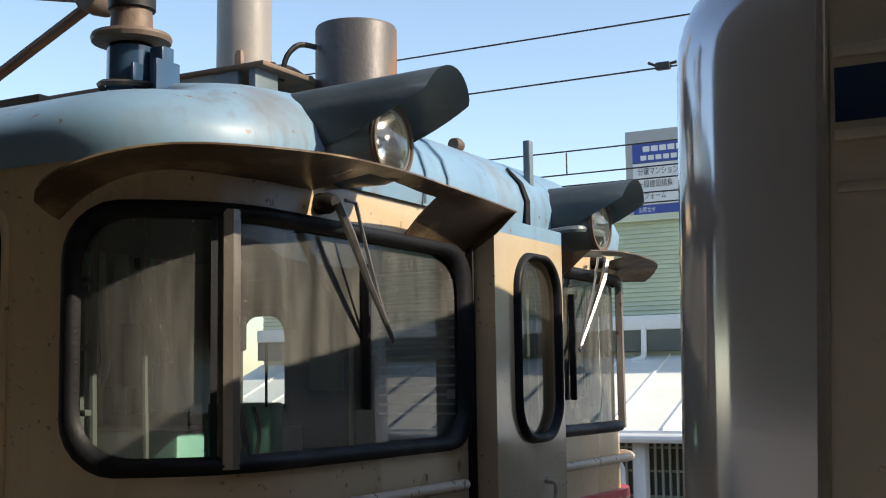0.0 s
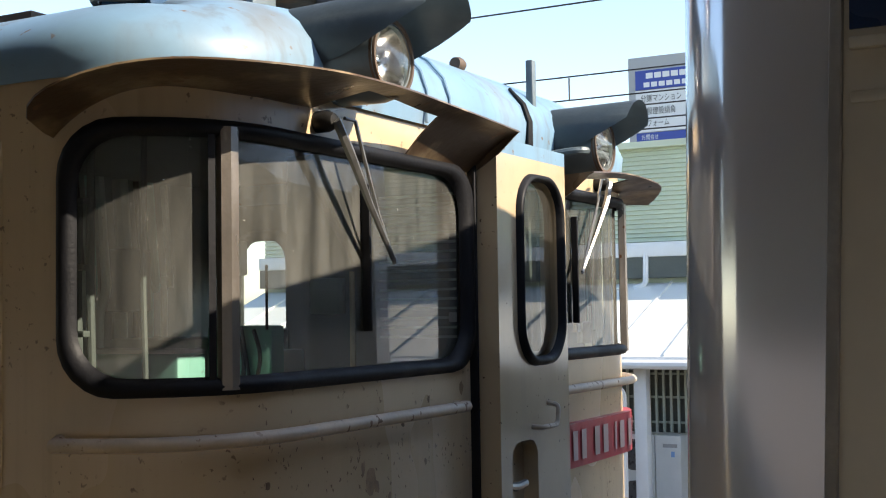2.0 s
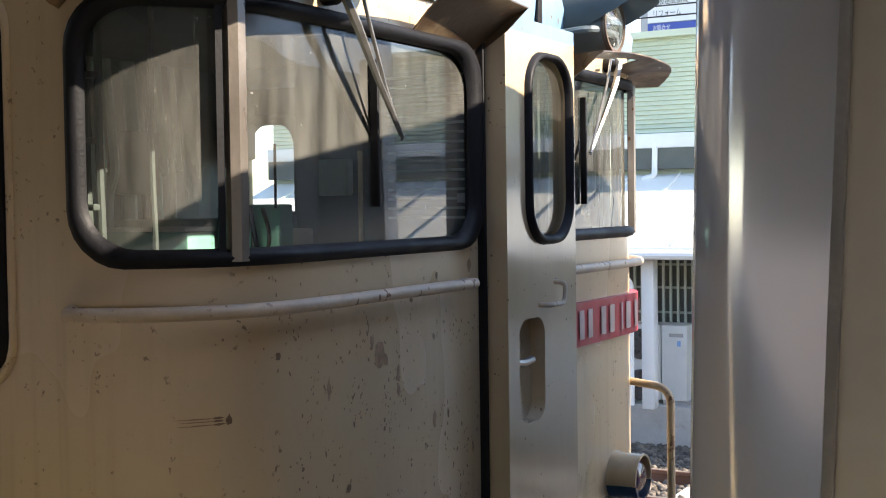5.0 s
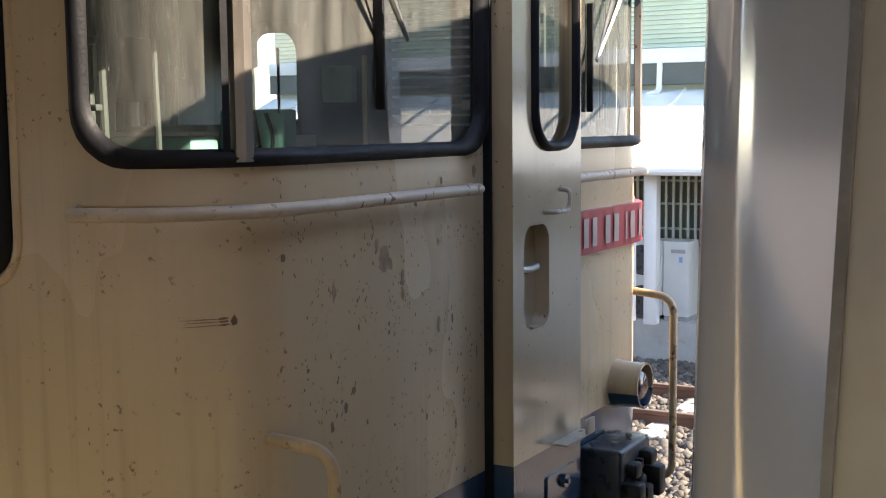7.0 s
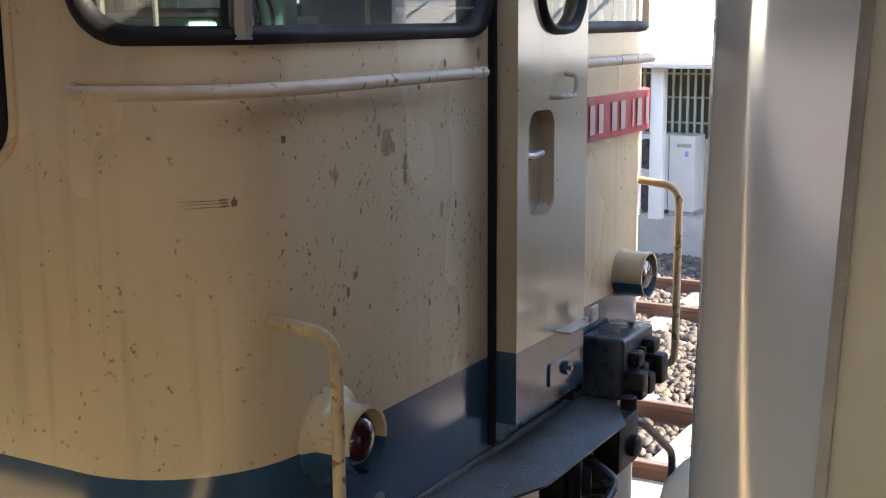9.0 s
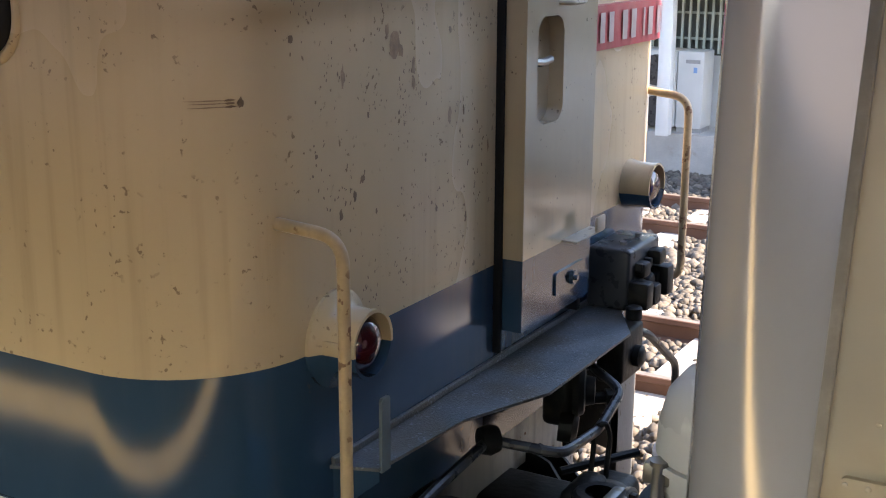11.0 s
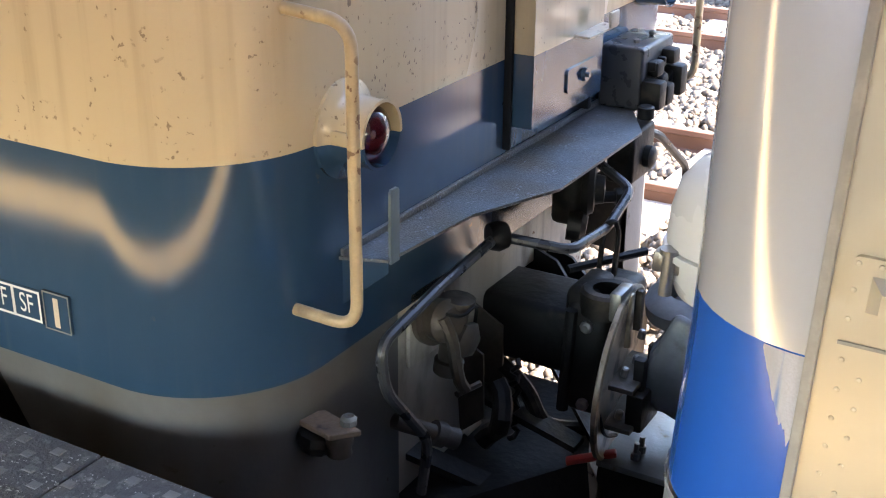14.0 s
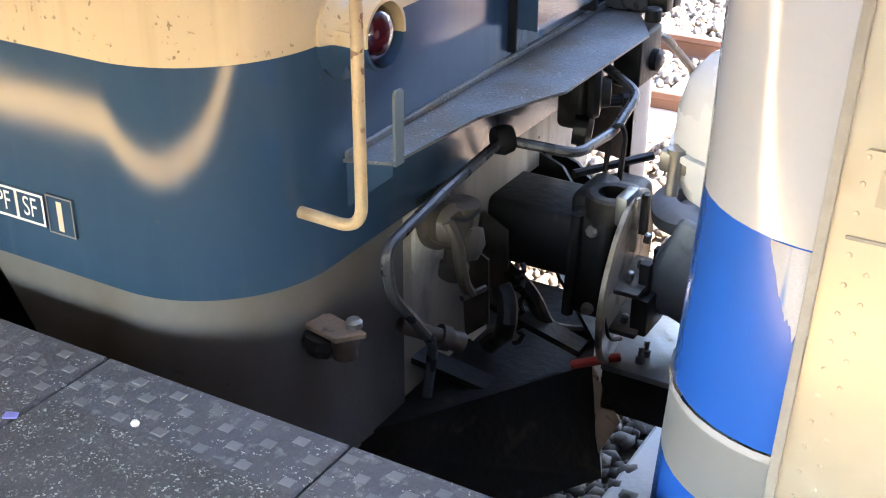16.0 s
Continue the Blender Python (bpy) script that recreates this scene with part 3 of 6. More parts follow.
def front_door():
    y0, y1 = DOOR_Y
    bm = bmesh.new()
    win = round_rect(-0.02, 0.257, 1.466, 1.974, 0.10, 8)
    rec = round_rect(-0.083, 0.084, 0.958, 1.246, 0.05, 6)
    outer = [(y0, 0.395), (y1, 0.395), (y1, 2.068), (y0, 2.068)]

    def loop(pts, x):
        return [bm.verts.new((x, p[0], p[1])) for p in pts]
    o = loop(outer, DX)
    w = loop(win, DX)
    r = loop(rec, DX)
    edges = []
    for lp in (o, w, r):
        for i in range(len(lp)):
            edges.append(bm.edges.new((lp[i], lp[(i + 1) % len(lp)])))
    bmesh.ops.triangle_fill(bm, use_beauty=True, edges=edges, normal=(1, 0, 0))
    back = loop(outer, X0 - 0.005)
    for i in range(4):
        bm.faces.new((o[i], back[i], back[(i + 1) % 4], o[(i + 1) % 4]))
    for lp, depth in ((w, 0.05), (r, 0.045)):
        b = [bm.verts.new(v.co - Vector((depth, 0, 0))) for v in lp]
        for i in range(len(lp)):
            bm.faces.new((lp[i], b[i], b[(i + 1) % len(lp)], lp[(i + 1) % len(lp)]))
        if lp is r:
            bm.faces.new(b)
    # cut at the colour line so that the foot of the door is blue
    bmesh.ops.bisect_plane(bm, geom=bm.verts[:] + bm.edges[:] + bm.faces[:], plane_co=(0, 0, Z_CREAM + 0.016), plane_no=(0, 0, 1))
    bmesh.ops.bisect_plane(bm, geom=bm.verts[:] + bm.edges[:] + bm.faces[:], plane_co=(0, 0, 2.028), plane_no=(0, 0, 1))
    for f in bm.faces:
        c = f.calc_center_median()
        f.material_index = 1 if c.z < Z_CREAM + 0.016 else (2 if c.z > 2.028 else 0)
    door = part("front_door", bm, [CREAM_DOOR, BLUE, ROOF_BLUE], loco, "cream gangway door with a narrow rounded window", angle=30)

    def put(u, v, d):
        return Vector((DX + d, u, v))
    a, b, c, d = DOOR_WIN
    outl = dense(round_rect(a, b, c, d, 0.115, 8), 0.04)
    inn = [((a + b) / 2 + (u - (a + b) / 2) * 0.85, (c + d) / 2 + 0.004 + (v - (c + d) / 2) * 0.91) for u, v in outl]
    part("door_gasket", ring_frame(outl, inn, put, -0.003, 0.02), RUBBER, door, "black rubber gasket", angle=80)
    bm = bmesh.new()
    bm.faces.new([bm.verts.new((DX - 0.014, u, v)) for u, v in round_rect(-0.026, 0.263, 1.459, 1.981, 0.1)])
    part("door_pane", bm, GLASS_CLEAN, door, recalc=False).visible_shadow = False
    part("door_hook", tube(smooth_line([(DX - 0.002, 0.05, 1.279), (DX + 0.035, 0.05, 1.279), (DX + 0.035, 0.145, 1.279), (DX + 0.035, 0.155, 1.335), (DX - 0.002, 0.155, 1.338)], 0.02), 0.007, 8), RAIL_GREY, door, "bent bar hook")
    bm = lathe([(0, 0), (0.016, 0.002), (0.016, 0.012), (0.009, 0.018), (0.009, 0.03)], (DX - 0.045, -0.03, 1.12), (1, 0, 0), 14)
    bm = tube([(DX - 0.022, -0.065, 1.128), (DX - 0.02, -0.01, 1.122), (DX - 0.014, 0.03, 1.128)], 0.011, 8, bm)
    part("door_handle", bm, STEEL, door, "steel lever handle in a recess")
    part("step_plate", box((DX, 0.10, 0.60), (DX + 0.05, 0.30, 0.607), 0.002, bm=box((DX + 0.044, 0.24, 0.605), (DX + 0.054, 0.30, 0.65), 0.003)), RAIL_GREY, door, "small folding step")
    bm = slab([(DX, u, v) for u, v in round_rect(0.06, 0.265, 0.445, 0.515, 0.012)], (1, 0, 0), 0.006)
    bm = lathe([(0.022, 0.0), (0.02, 0.012), (0.008, 0.012), (0.008, 0.02), (0, 0.02)], (DX + 0.006, 0.17, 0.48), (1, 0, 0), 12, bm)
    part("lock_plate", bm, BLUE, door, "blue lock cover plate")
    return door


front_door()
part("door_seal", box((X0 - 0.004, DOOR_Y[0] - 0.016, 0.33), (X0 + 0.022, DOOR_Y[0] - 0.002, 2.06), 0.004), RUBBER, loco, "dark door seal channel")
part("door_seal", box((X0 - 0.004, DOOR_Y[1] + 0.004, 0.33), (X0 + 0.042, DOOR_Y[1] + 0.03, 2.06), 0.004), RUBBER, loco, "dark door seal channel")


def hull_bar(sign, s0, s1, z0, z1, off, r, n=24):
    return [on_hull(sign * (s0 + (s1 - s0) * i / n), z0 + (z1 - z0) * i / n, off) for i in range(n + 1)]


for sign in (1, -1):
    line = [on_hull(sign * 0.205, 1.358, 0.0)] + hull_bar(sign, 0.208, 1.425, 1.358, 1.358, 0.038, 0.013) + [on_hull(sign * 1.44, 1.362, 0.0)]
    part("window_handrail", tube(line, 0.0145, 12), RAIL_GREY, loco, "worn painted handrail under the window")

# grab irons at the corners
for sign in (1, -1):
    s, out = sign * 1.056, 0.155
    top, bot = on_hull(s, 0.888 if sign > 0 else 0.935), on_hull(s, 0.235 if sign > 0 else 0.30)
    o = Vector((0.98, 0.10 if sign > 0 else -0.05, 0)) * out
    pts = smooth_line([top, top + o + Vector((0, 0, -0.016)), bot + o + Vector((0, 0, -0.020)), bot + Vector((0, 0, -0.006))], 0.06, 7)
    part("grab_iron", tube(pts, 0.0138, 12), RAIL_CREAM, loco, "worn yellowed cream grab iron")


def tail_lamp(sign):
    y = YC - sign * 0.873
    z = 0.594 if sign > 0 else 0.64
    split = Z_CREAM if sign > 0 else z - 0.02
    body = lathe([(0.112 if sign > 0 else 0.084, -0.005), (0.112 if sign > 0 else 0.084, 0.008), (0.09 if sign > 0 else 0.08, 0.02), (0.078, 0.04), (0.076, 0.092), (0.079, 0.094), (0.079, 0.102), (0.071, 0.102), (0.069, 0.055), (0, 0.055)], (X0, y, z), (1, 0, 0), 32)
    bmesh.ops.bisect_plane(body, geom=body.verts[:] + body.edges[:] + body.faces[:], plane_co=(0, 0, split), plane_no=(0, 0, 1))
    for f in body.faces:
        f.material_index = 1 if f.calc_center_median().z < split else 0
    lamp = part("tail_lamp", body, [CREAM, BLUE], loco, "round tail lamp with a deep housing", angle=50)
    part("lens", lathe([(0.068, 0.05), (0.066, 0.066), (0.058, 0.084), (0.04, 0.098), (0.02, 0.105), (0, 0.107)], (X0, y, z), (1, 0, 0), 28), RED_LENS, lamp, "dark red domed lens", angle=80)
    part("catch", box((X0 + 0.02, y - sign * 0.085, z - 0.012), (X0 + 0.075, y - sign * 0.075, z + 0.02), 0.003), CREAM, lamp)


tail_lamp(1)
tail_lamp(-1)


def visor(sign):
    """A sheet-metal sun visor round the top of the window, cut open behind the wiper so that sun falls on the wall."""
    bm = bmesh.new()
    n, cut0, cut1 = 64, 0.47, 0.845
    s0, s1, dz, deep = (0.10, 1.455, 0.0, 0.15) if sign > 0 else (0.42, 1.22, -0.055, 0.15)
    rows, ss = [], []
    for i in range(n + 1):
        t = i / n
        s = s0 + (s1 - s0) * t
        k = min(1.0, max(0.0, (t - 0.25) / 0.4))
        extra = (0.07 if sign > 0 else 0.0) * k * k * (3 - 2 * k) * min(1.0, max(0.0, (1.02 - t) / 0.30))      # it stands out further round the corner
        reach = deep + extra if t < 0.93 or sign < 0 else (deep + extra) * max(0.15, math.sqrt(max(0.0, 1 - ((t - 0.93) / 0.07) ** 2)))
        drop = 0.30 * extra + (0.11 if sign > 0 else 0.03) * max(0.0, (t - 0.80) / 0.20) ** 2.2
        k = min(1.0, max(0.0, (s - 0.50) / 0.35))
        low = 0.092 * (1 - k * k * (3 - 2 * k))       # the sheet is folded down towards the middle of the front
        rim = 2.066 + 0.006 + 0.022 * math.sin(math.pi * min(1.0, t * 1.05)) - drop
        row = []
        for q in (0, 0.35, 0.62, 0.70, 0.95, 1.0):
            z = rim - (low + (rim - 2.066 + drop)) * (1 - q) ** 1.5
            row.append(on_hull(sign * s, z + dz, 0.002 + reach * q))
        rows.append([bm.verts.new(p) for p in row])
        ss.append(s)
    for i, (a, b) in enumerate(zip(rows, rows[1:])):
        mid = (ss[i] + ss[i + 1]) / 2
        for k in range(len(a) - 1):
            if k < 3 and cut0 < mid < cut1:
                continue
            bm.faces.new((a[k], a[k + 1], b[k + 1], b[k]))
    bmesh.ops.delete(bm, geom=[v for v in bm.verts if not v.link_faces], context="VERTS")
    bmesh.ops.solidify(bm, geom=bm.faces[:], thickness=0.004)
    v = part("window_visor", bm, VISOR, loco, "rusty cream sheet-metal sun visor with a cut-out", angle=50)
    y0 = YC - sign * (s0 + 0.002)
    bm = slab([(X0, y0, 2.066 + dz), (X0 + deep - 0.002, y0, 2.072 + dz), (X0 + 0.09, y0, 2.02 + dz), (X0, y0, 1.965 + dz)], (0, sign, 0), 0.004)
    part("visor_bracket", bm, VISOR, v)


visor(1)
visor(-1)


def wiper(sign):
    y = YC - sign * 0.818
    w = part("window_wiper", lathe([(0, -0.005), (0.024, 0), (0.024, 0.03), (0.016, 0.045), (0, 0.047)], (X0, y, 2.02), (1, 0, 0), 14), BLACK, loco, "wiper with two steel arms and a black blade")
    g = sign
    end = Vector((X0 + 0.045, y + g * 0.245, 1.72))
    part("wiper_arm", tube([(X0 + 0.05, y, 2.02), (X0 + 0.055, y + g * 0.045, 1.955), (X0 + 0.05, y + g * 0.13, 1.85), end], 0.006, 6, rad=[0.011, 0.011, 0.008, 0.006]), STEEL, w, "dull steel arm")
    part("wiper_arm", tube([(X0 + 0.045, y + g * 0.04, 2.03), (X0 + 0.05, y + g * 0.075, 2.028), (X0 + 0.05, y + g * 0.11, 1.95), (X0 + 0.045, y + g * 0.175, 1.83), (X0 + 0.045, y + g * 0.245, 1.715)], 0.0045, 6), STEEL, w, "dull steel arm")
    part("wiper_blade", box((X0 - 0.010, y + g * 0.195 - 0.005, 1.56), (X0 + 0.012, y + g * 0.195 + 0.005, 1.90), 0.003), RUBBER, w, "black wiper blade")


wiper(1)
wiper(-1)


def headlight(sign):
    y = -0.782 if sign > 0 else 0.485
    z, x = (2.16 if sign > 0 else 2.108), -1.385
    pod = part("headlight", lathe([(0.03, -0.32), (0.09, -0.28), (0.095, -0.03), (0.088, 0.0), (0.088, 0.006), (0.072, 0.008), (0.071, -0.004)], (x, y, z), (1, 0, 0), 36), HOOD_BLUE, loco, "round headlight with a long hood", angle=50)
    part("lamp_rim", lathe([(0.086, -0.012), (0.089, 0.0), (0.086, 0.012), (0.079, 0.012), (0.075, 0.0)], (x, y, z), (1, 0, 0), 36), RUSTY, pod, "rusty lens rim", angle=60)
    part("reflector", lathe([(0.077, -0.003), (0.064, -0.03), (0.04, -0.052), (0.015, -0.06), (0.012, -0.03), (0, -0.028)], (x, y, z), (1, 0, 0), 32), CHROME, pod, "bright lamp reflector", angle=80)
    part("lens", lathe([(0.078, 0.002), (0.064, 0.012), (0.035, 0.02), (0, 0.023)], (x, y, z), (1, 0, 0), 32), LAMP_GLASS, pod, "clear domed lens", angle=80).visible_shadow = False
    bm = bmesh.new()
    n, rows = 48, []
    for i in range(n + 1):
        a = radians(360 * i / n)
        up = math.sin(a)
        reach = (0.248 if sign > 0 else 0.215) * min(1.0, max(0.0, (up + 0.5) / 0.9)) ** 0.7 - 0.105 + 0.02 * up
        row = []
        for q in range(7):
            f = q / 6
            rad = 0.098 + (0.013 if sign > 0 else 0.008) * f
            row.append(bm.verts.new((x - 0.34 + (0.34 + reach) * f, y + rad * math.cos(a), z + (0.042 if sign > 0 else 0.025) + rad * up)))
        rows.append(row)
    for p, q in zip(rows, rows[1:]):
        for k in range(6):
            bm.faces.new((p[k], p[k + 1], q[k + 1], q[k]))
    bmesh.ops.solidify(bm, geom=bm.faces[:], thickness=0.003)
    part("lamp_hood", bm, HOOD_BLUE, pod, "grey-blue sheet-metal lamp hood", angle=60)


headlight(1)
headlight(-1)

# end beam, footplate and pilot under the front
HOLE = (-0.215, 0.24)
bm = slab([(X0 - 0.02, y, z) for y, z in ((-0.70, -0.52), (HOLE[0], -0.52), (HOLE[0], -0.23), (HOLE[0] + 0.065, -0.135), (0.02, -0.105), (HOLE[1], -0.105), (HOLE[1], -0.52), (0.47, -0.52), (0.47, Z_BLUE + 0.25), (-0.70, Z_BLUE + 0.25))], (-1, 0, 0), 0.05)
part("end_beam", bm, BEAM, loco, "grimy grey end beam with a coupler opening", smooth=False)
part("coupler_pocket", box((X0 - 0.9, HOLE[0], -0.5), (X0 - 0.85, HOLE[1], 0.1)), BLACK, loco)
part("beam_end", slab([(X0 - 0.006, y, z) for y, z in ((YC - 0.868, -0.50), (-0.70, -0.52), (-0.70, Z_BLUE), (YC - 0.868, Z_BLUE))], (-1, 0, 0), 0.05), GREY, loco, "grimy grey end of the beam", smooth=False)
deck_line = [(X0, -0.955), (-1.415, -0.915), (-1.39, -0.57), (-1.285, -0.29), (-1.285, 0.28), (-1.39, 0.47), (-1.415, 0.81), (X0, 0.85)]
part("footplate", slab([(x, y, 0.292) for x, y in deck_line], (0, 0, 1), 0.008), DECK, loco, "worn chequered steel footplate", smooth=False)
part("deck_angle", box((X0, -0.95, 0.30), (X0 + 0.012, 0.84, 0.318), 0.003), DECK, loco)
bm = slab([(X0 - 0.02, -0.95, 0.292), (-1.42, -0.905, 0.292), (-1.42, -0.905, 0.262), (X0 - 0.02, -0.95, 0.16)], (0, 1, 0), 0.006)
part("deck_skirt", bm, BLUE, loco, "blue plate below the footplate", smooth=False)
for sign in (1, -1):
    y = YC - sign * 0.835
    part("deck_stop", slab([(-1.412, y - 0.018, 0.285), (-1.412, y + 0.018, 0.285), (-1.412, y + 0.018, 0.455), (-1.412, y + 0.012, 0.462), (-1.412, y - 0.012, 0.462), (-1.412, y - 0.018, 0.455)], (-1, 0, 0), 0.007), HOOD_BLUE, loco, "small upright blue-grey tab")

# ---- roof equipment of the locomotive ----
def roof_gear():
    # antenna post, platform for the flue, tank and wire parts on the roof
    a = part("whistle_post", lathe([(0.058, 2.20), (0.056, 2.411), (0.05, 2.416)], (-1.975, -0.98, 0), (0, 0, 1), 24), BLUE, loco, "blue roof post with a rusty flange")
    part("flange", lathe([(0.05, 2.421), (0.092, 2.426), (0.095, 2.436), (0.092, 2.444), (0.055, 2.449)], (-1.975, -0.98, 0), (0, 0, 1), 28), RUSTY, a, "rusty flange")
    part("collar", lathe([(0.055, 2.446), (0.05, 2.456), (0.048, 2.501), (0.052, 2.504)], (-1.975, -0.98, 0), (0, 0, 1), 24), RUSTY, a)
    part("cap", lathe([(0.05, 2.502), (0.056, 2.506), (0.056, 2.536), (0.052, 2.541), (0.05, 2.66), (0, 2.66)], (-1.975, -0.98, 0), (0, 0, 1), 24), BLACK, a, "black insulator cap")
    rope = [(-1.975 + 0.068 * math.cos(t * 0.5), -0.98 + 0.074 * math.sin(t * 0.5), 2.318 + 0.004 * math.sin(t)) for t in range(14)]
    part("rope", tube(rope, 0.008, 6), TANK, a, "twisted rope")
    bm = box((-1.93, -1.03, 2.22), (-1.922, -0.95, 2.365), 0.002)
    bm = box((-1.86, -1.03, 2.22), (-1.852, -0.95, 2.365), 0.002, bm=bm)
    bm = box((-1.91, -0.99, 2.22), (-1.87, -0.95, 2.405), 0.003, bm=bm)
    part("bracket", bm, BLUE, a, "steel bracket")
    part("roof_box", box((-2.28, -0.95, 2.24), (-2.07, -0.80, 2.34), 0.02, 3), ROOF_BLUE, loco, "small rounded roof box")
    part("roof_duct", box((-4.0, -1.05, 2.2), (-2.2, -0.3, 2.322), 0.006), RUSTY, loco, "rusty roof duct")
    f = part("flue_stand", box((-3.3, -0.30, 2.545), (-2.10, 0.45, 2.56), 0.003), RUSTY, loco, "rusty plate stand carrying the flue")
    bm = box((-2.16, -0.29, 2.3), (-2.135, -0.18, 2.545), 0.002)
    bm = box((-2.16, 0.33, 2.3), (-2.135, 0.44, 2.545), 0.002, bm=bm)
    bm = box((-3.28, -0.29, 2.3), (-2.2, -0.27, 2.545), 0.002, bm=bm)
    bm = box((-2.9, -0.2, 2.3), (-2.3, 0.45, 2.5), 0.002, bm=bm)
    part("stand_leg", bm, HOOD_BLUE, f, "dark blue stand legs")
    for y in (-0.28, -0.12, 0.08, 0.3):
        part("bolt", lathe([(0.016, 0), (0.016, 0.03), (0.01, 0.045), (0, 0.045)], (-2.2, y, 2.56), (0, 0, 1), 8), RUSTY, f)
    part("flue", lathe([(0.098, 2.56), (0.096, 2.58), (0.092, 3.2), (0, 3.2)], (-2.56, 0.205, 0), (0, 0, 1), 36), FLUE, loco, "buff painted flue pipe")
    part("cable_gland", tube(smooth_line([(-2.47, 0.24, 2.70), (-2.44, 0.30, 2.71), (-2.38, 0.33, 2.66), (-2.37, 0.34, 2.56)], 0.03), 0.016, 10), BLACK, loco, "black cable elbow")
    t = part("roof_tank", lathe([(0.128, 2.30), (0.128, 2.725), (0.124, 2.733), (0, 2.737)], (-2.02, 0.075, 0), (0, 0, 1), 40), TANK, loco, "weathered round tank on the roof")
    part("tank_pipe", tube(smooth_line([(-2.10, -0.03, 2.66), (-2.13, -0.08, 2.665), (-2.15, -0.12, 2.62), (-2.16, -0.13, 2.54)], 0.03), 0.009, 8), BLACK, t)
    p = part("pantograph_arm", tube([(-3.9, -0.6, 2.10), (-2.46, -0.6, 2.715)], 0.017, 10), RUSTY, loco, "dark pantograph arm")
    part("arm_knuckle", lathe([(0, -0.05), (0.04, -0.045), (0.045, 0.0), (0.04, 0.045), (0, 0.05)], (-2.46, -0.6, 2.715), (0, 1, 0), 14), RUSTY, p)
    part("thin_arm", tube([(-2.46, -0.6, 2.715), (-2.9, -0.5, 2.83)], 0.012, 8), RUSTY, p)


roof_gear()
# aerial on the roof edge between the lamps
bm = box((-1.56, 0.305, 2.185), (-1.535, 0.335, 2.365), 0.006)
bm = box((-1.60, 0.20, 2.165), (-1.535, 0.335, 2.19), 0.006, bm=bm)
bm = box((-1.60, 0.18, 2.12), (-1.52, 0.215, 2.19), 0.006, bm=bm)
part("aerial_bracket", bm, HOOD_BLUE, loco, "upright blue-grey bracket on the roof")
# the first two, thin ribs, stand in for shadows of the overhead wires
for k, y in ((0, -0.42), (1, -0.30), (2, 0.19)):
    pts = [(X0 + d, y, z) for d, z in ((0.022, Z_EAVE + 0.0), (0.024, Z_EAVE + 0.08), (0.006, Z_EAVE + 0.132), (-0.04, Z_EAVE + 0.184), (-0.11, Z_EAVE + 0.226), (-0.2, Z_EAVE + 0.252))]
    if k < 2:
        part("roof_seam", tube(pts, 0.0045, 6), ROOF_BLUE, loco)
    else:
        part("roof_strap", tube(pts[:4], 0.01, 6, rad=[0.013, 0.011, 0.009, 0.005]), RUBBER, loco, "short black strap on the roof edge")
part("lifting_eye", lathe([(0, -0.02), (0.018, -0.02), (0.022, 0), (0.018, 0.02), (0, 0.02)], (X0 - 0.12, 0.02, 2.312), (0, 1, 0), 12), RUSTY, loco)
part("roof_handhold", tube(smooth_line([(X0, 0.36, 2.075), (X0 + 0.12, 0.36, 2.085), (X0 + 0.12, 0.62, 2.085), (X0, 0.62, 2.075)], 0.05), 0.012, 8), HOOD_BLUE, loco, "bent bar handhold")
# number plate on the far half of the front, raised characters as bars
def number_plate():
    def put(u, v, d):
        return on_hull(-u, v, 0.03 + d)
    bm = bmesh.new()
    n = 24
    u0, u1, v0, v1 = 0.40, 1.19, 1.115, 1.25
    rows = []
    for i in range(n + 1):
        u = u0 + (u1 - u0) * i / n
        rows.append([bm.verts.new(put(u, v, d)) for v, d in ((v0, -0.03), (v0, 0), (v1, 0), (v1, -0.03))])
    for a, b in zip(rows, rows[1:]):
        for k in range(3):
            bm.faces.new((a[k], a[k + 1], b[k + 1], b[k]))
    bm.faces.new(rows[0])
    bm.faces.new(rows[-1])
    plate = part("number_plate", bm, PLATE_RED, loco, "red enamel plate with pale raised bars", angle=50)
    for u, w in ((0.50, 0.05), (0.57, 0.05), (0.68, 0.055), (0.755, 0.055), (0.86, 0.02), (0.905, 0.055), (0.985, 0.055), (1.07, 0.055)):
        bm = bmesh.new()
        for z0, z1 in ((v0 + 0.022, v1 - 0.022),):
            cols = [[bm.verts.new(put(u + w * 0.75 * i / 3, z, 0.004)) for z in (z0, z1)] for i in range(4)]
            for a, b in zip(cols, cols[1:]):
                bm.faces.new((a[0], b[0], b[1], a[1]))
        part("raised_bar", bm, FADED, plate)


number_plate()


def word(name, text, size, material, parent, put, label=""):
    """Flat lettering; put(u, v) places it."""
    c = bpy.data.curves.new(name, "FONT")
    c.body, c.size, c.align_x, c.align_y = text, size, "CENTER", "CENTER"
    tmp = bpy.data.objects.new("tmp", c)
    me = bpy.data.meshes.new_from_object(tmp)
    bm = bmesh.new()
    bm.from_mesh(me)
    bpy.data.objects.remove(tmp)
    bpy.data.meshes.remove(me)
    for v in bm.verts:
        v.co = put(v.co.x, v.co.y)
    return part(name, bm, material, parent, label, smooth=False)


def frame_bars(u0, u1, v0, v1, w, put):
    bm = bmesh.new()
    for a, b, c, d in ((u0, u1, v0, v0 + w), (u0, u1, v1 - w, v1), (u0, u0 + w, v0 + w, v1 - w), (u1 - w, u1, v0 + w, v1 - w)):
        bm.faces.new([bm.verts.new(put(x, y)) for x, y in ((a, c), (b, c), (b, d), (a, d))])
    return bm


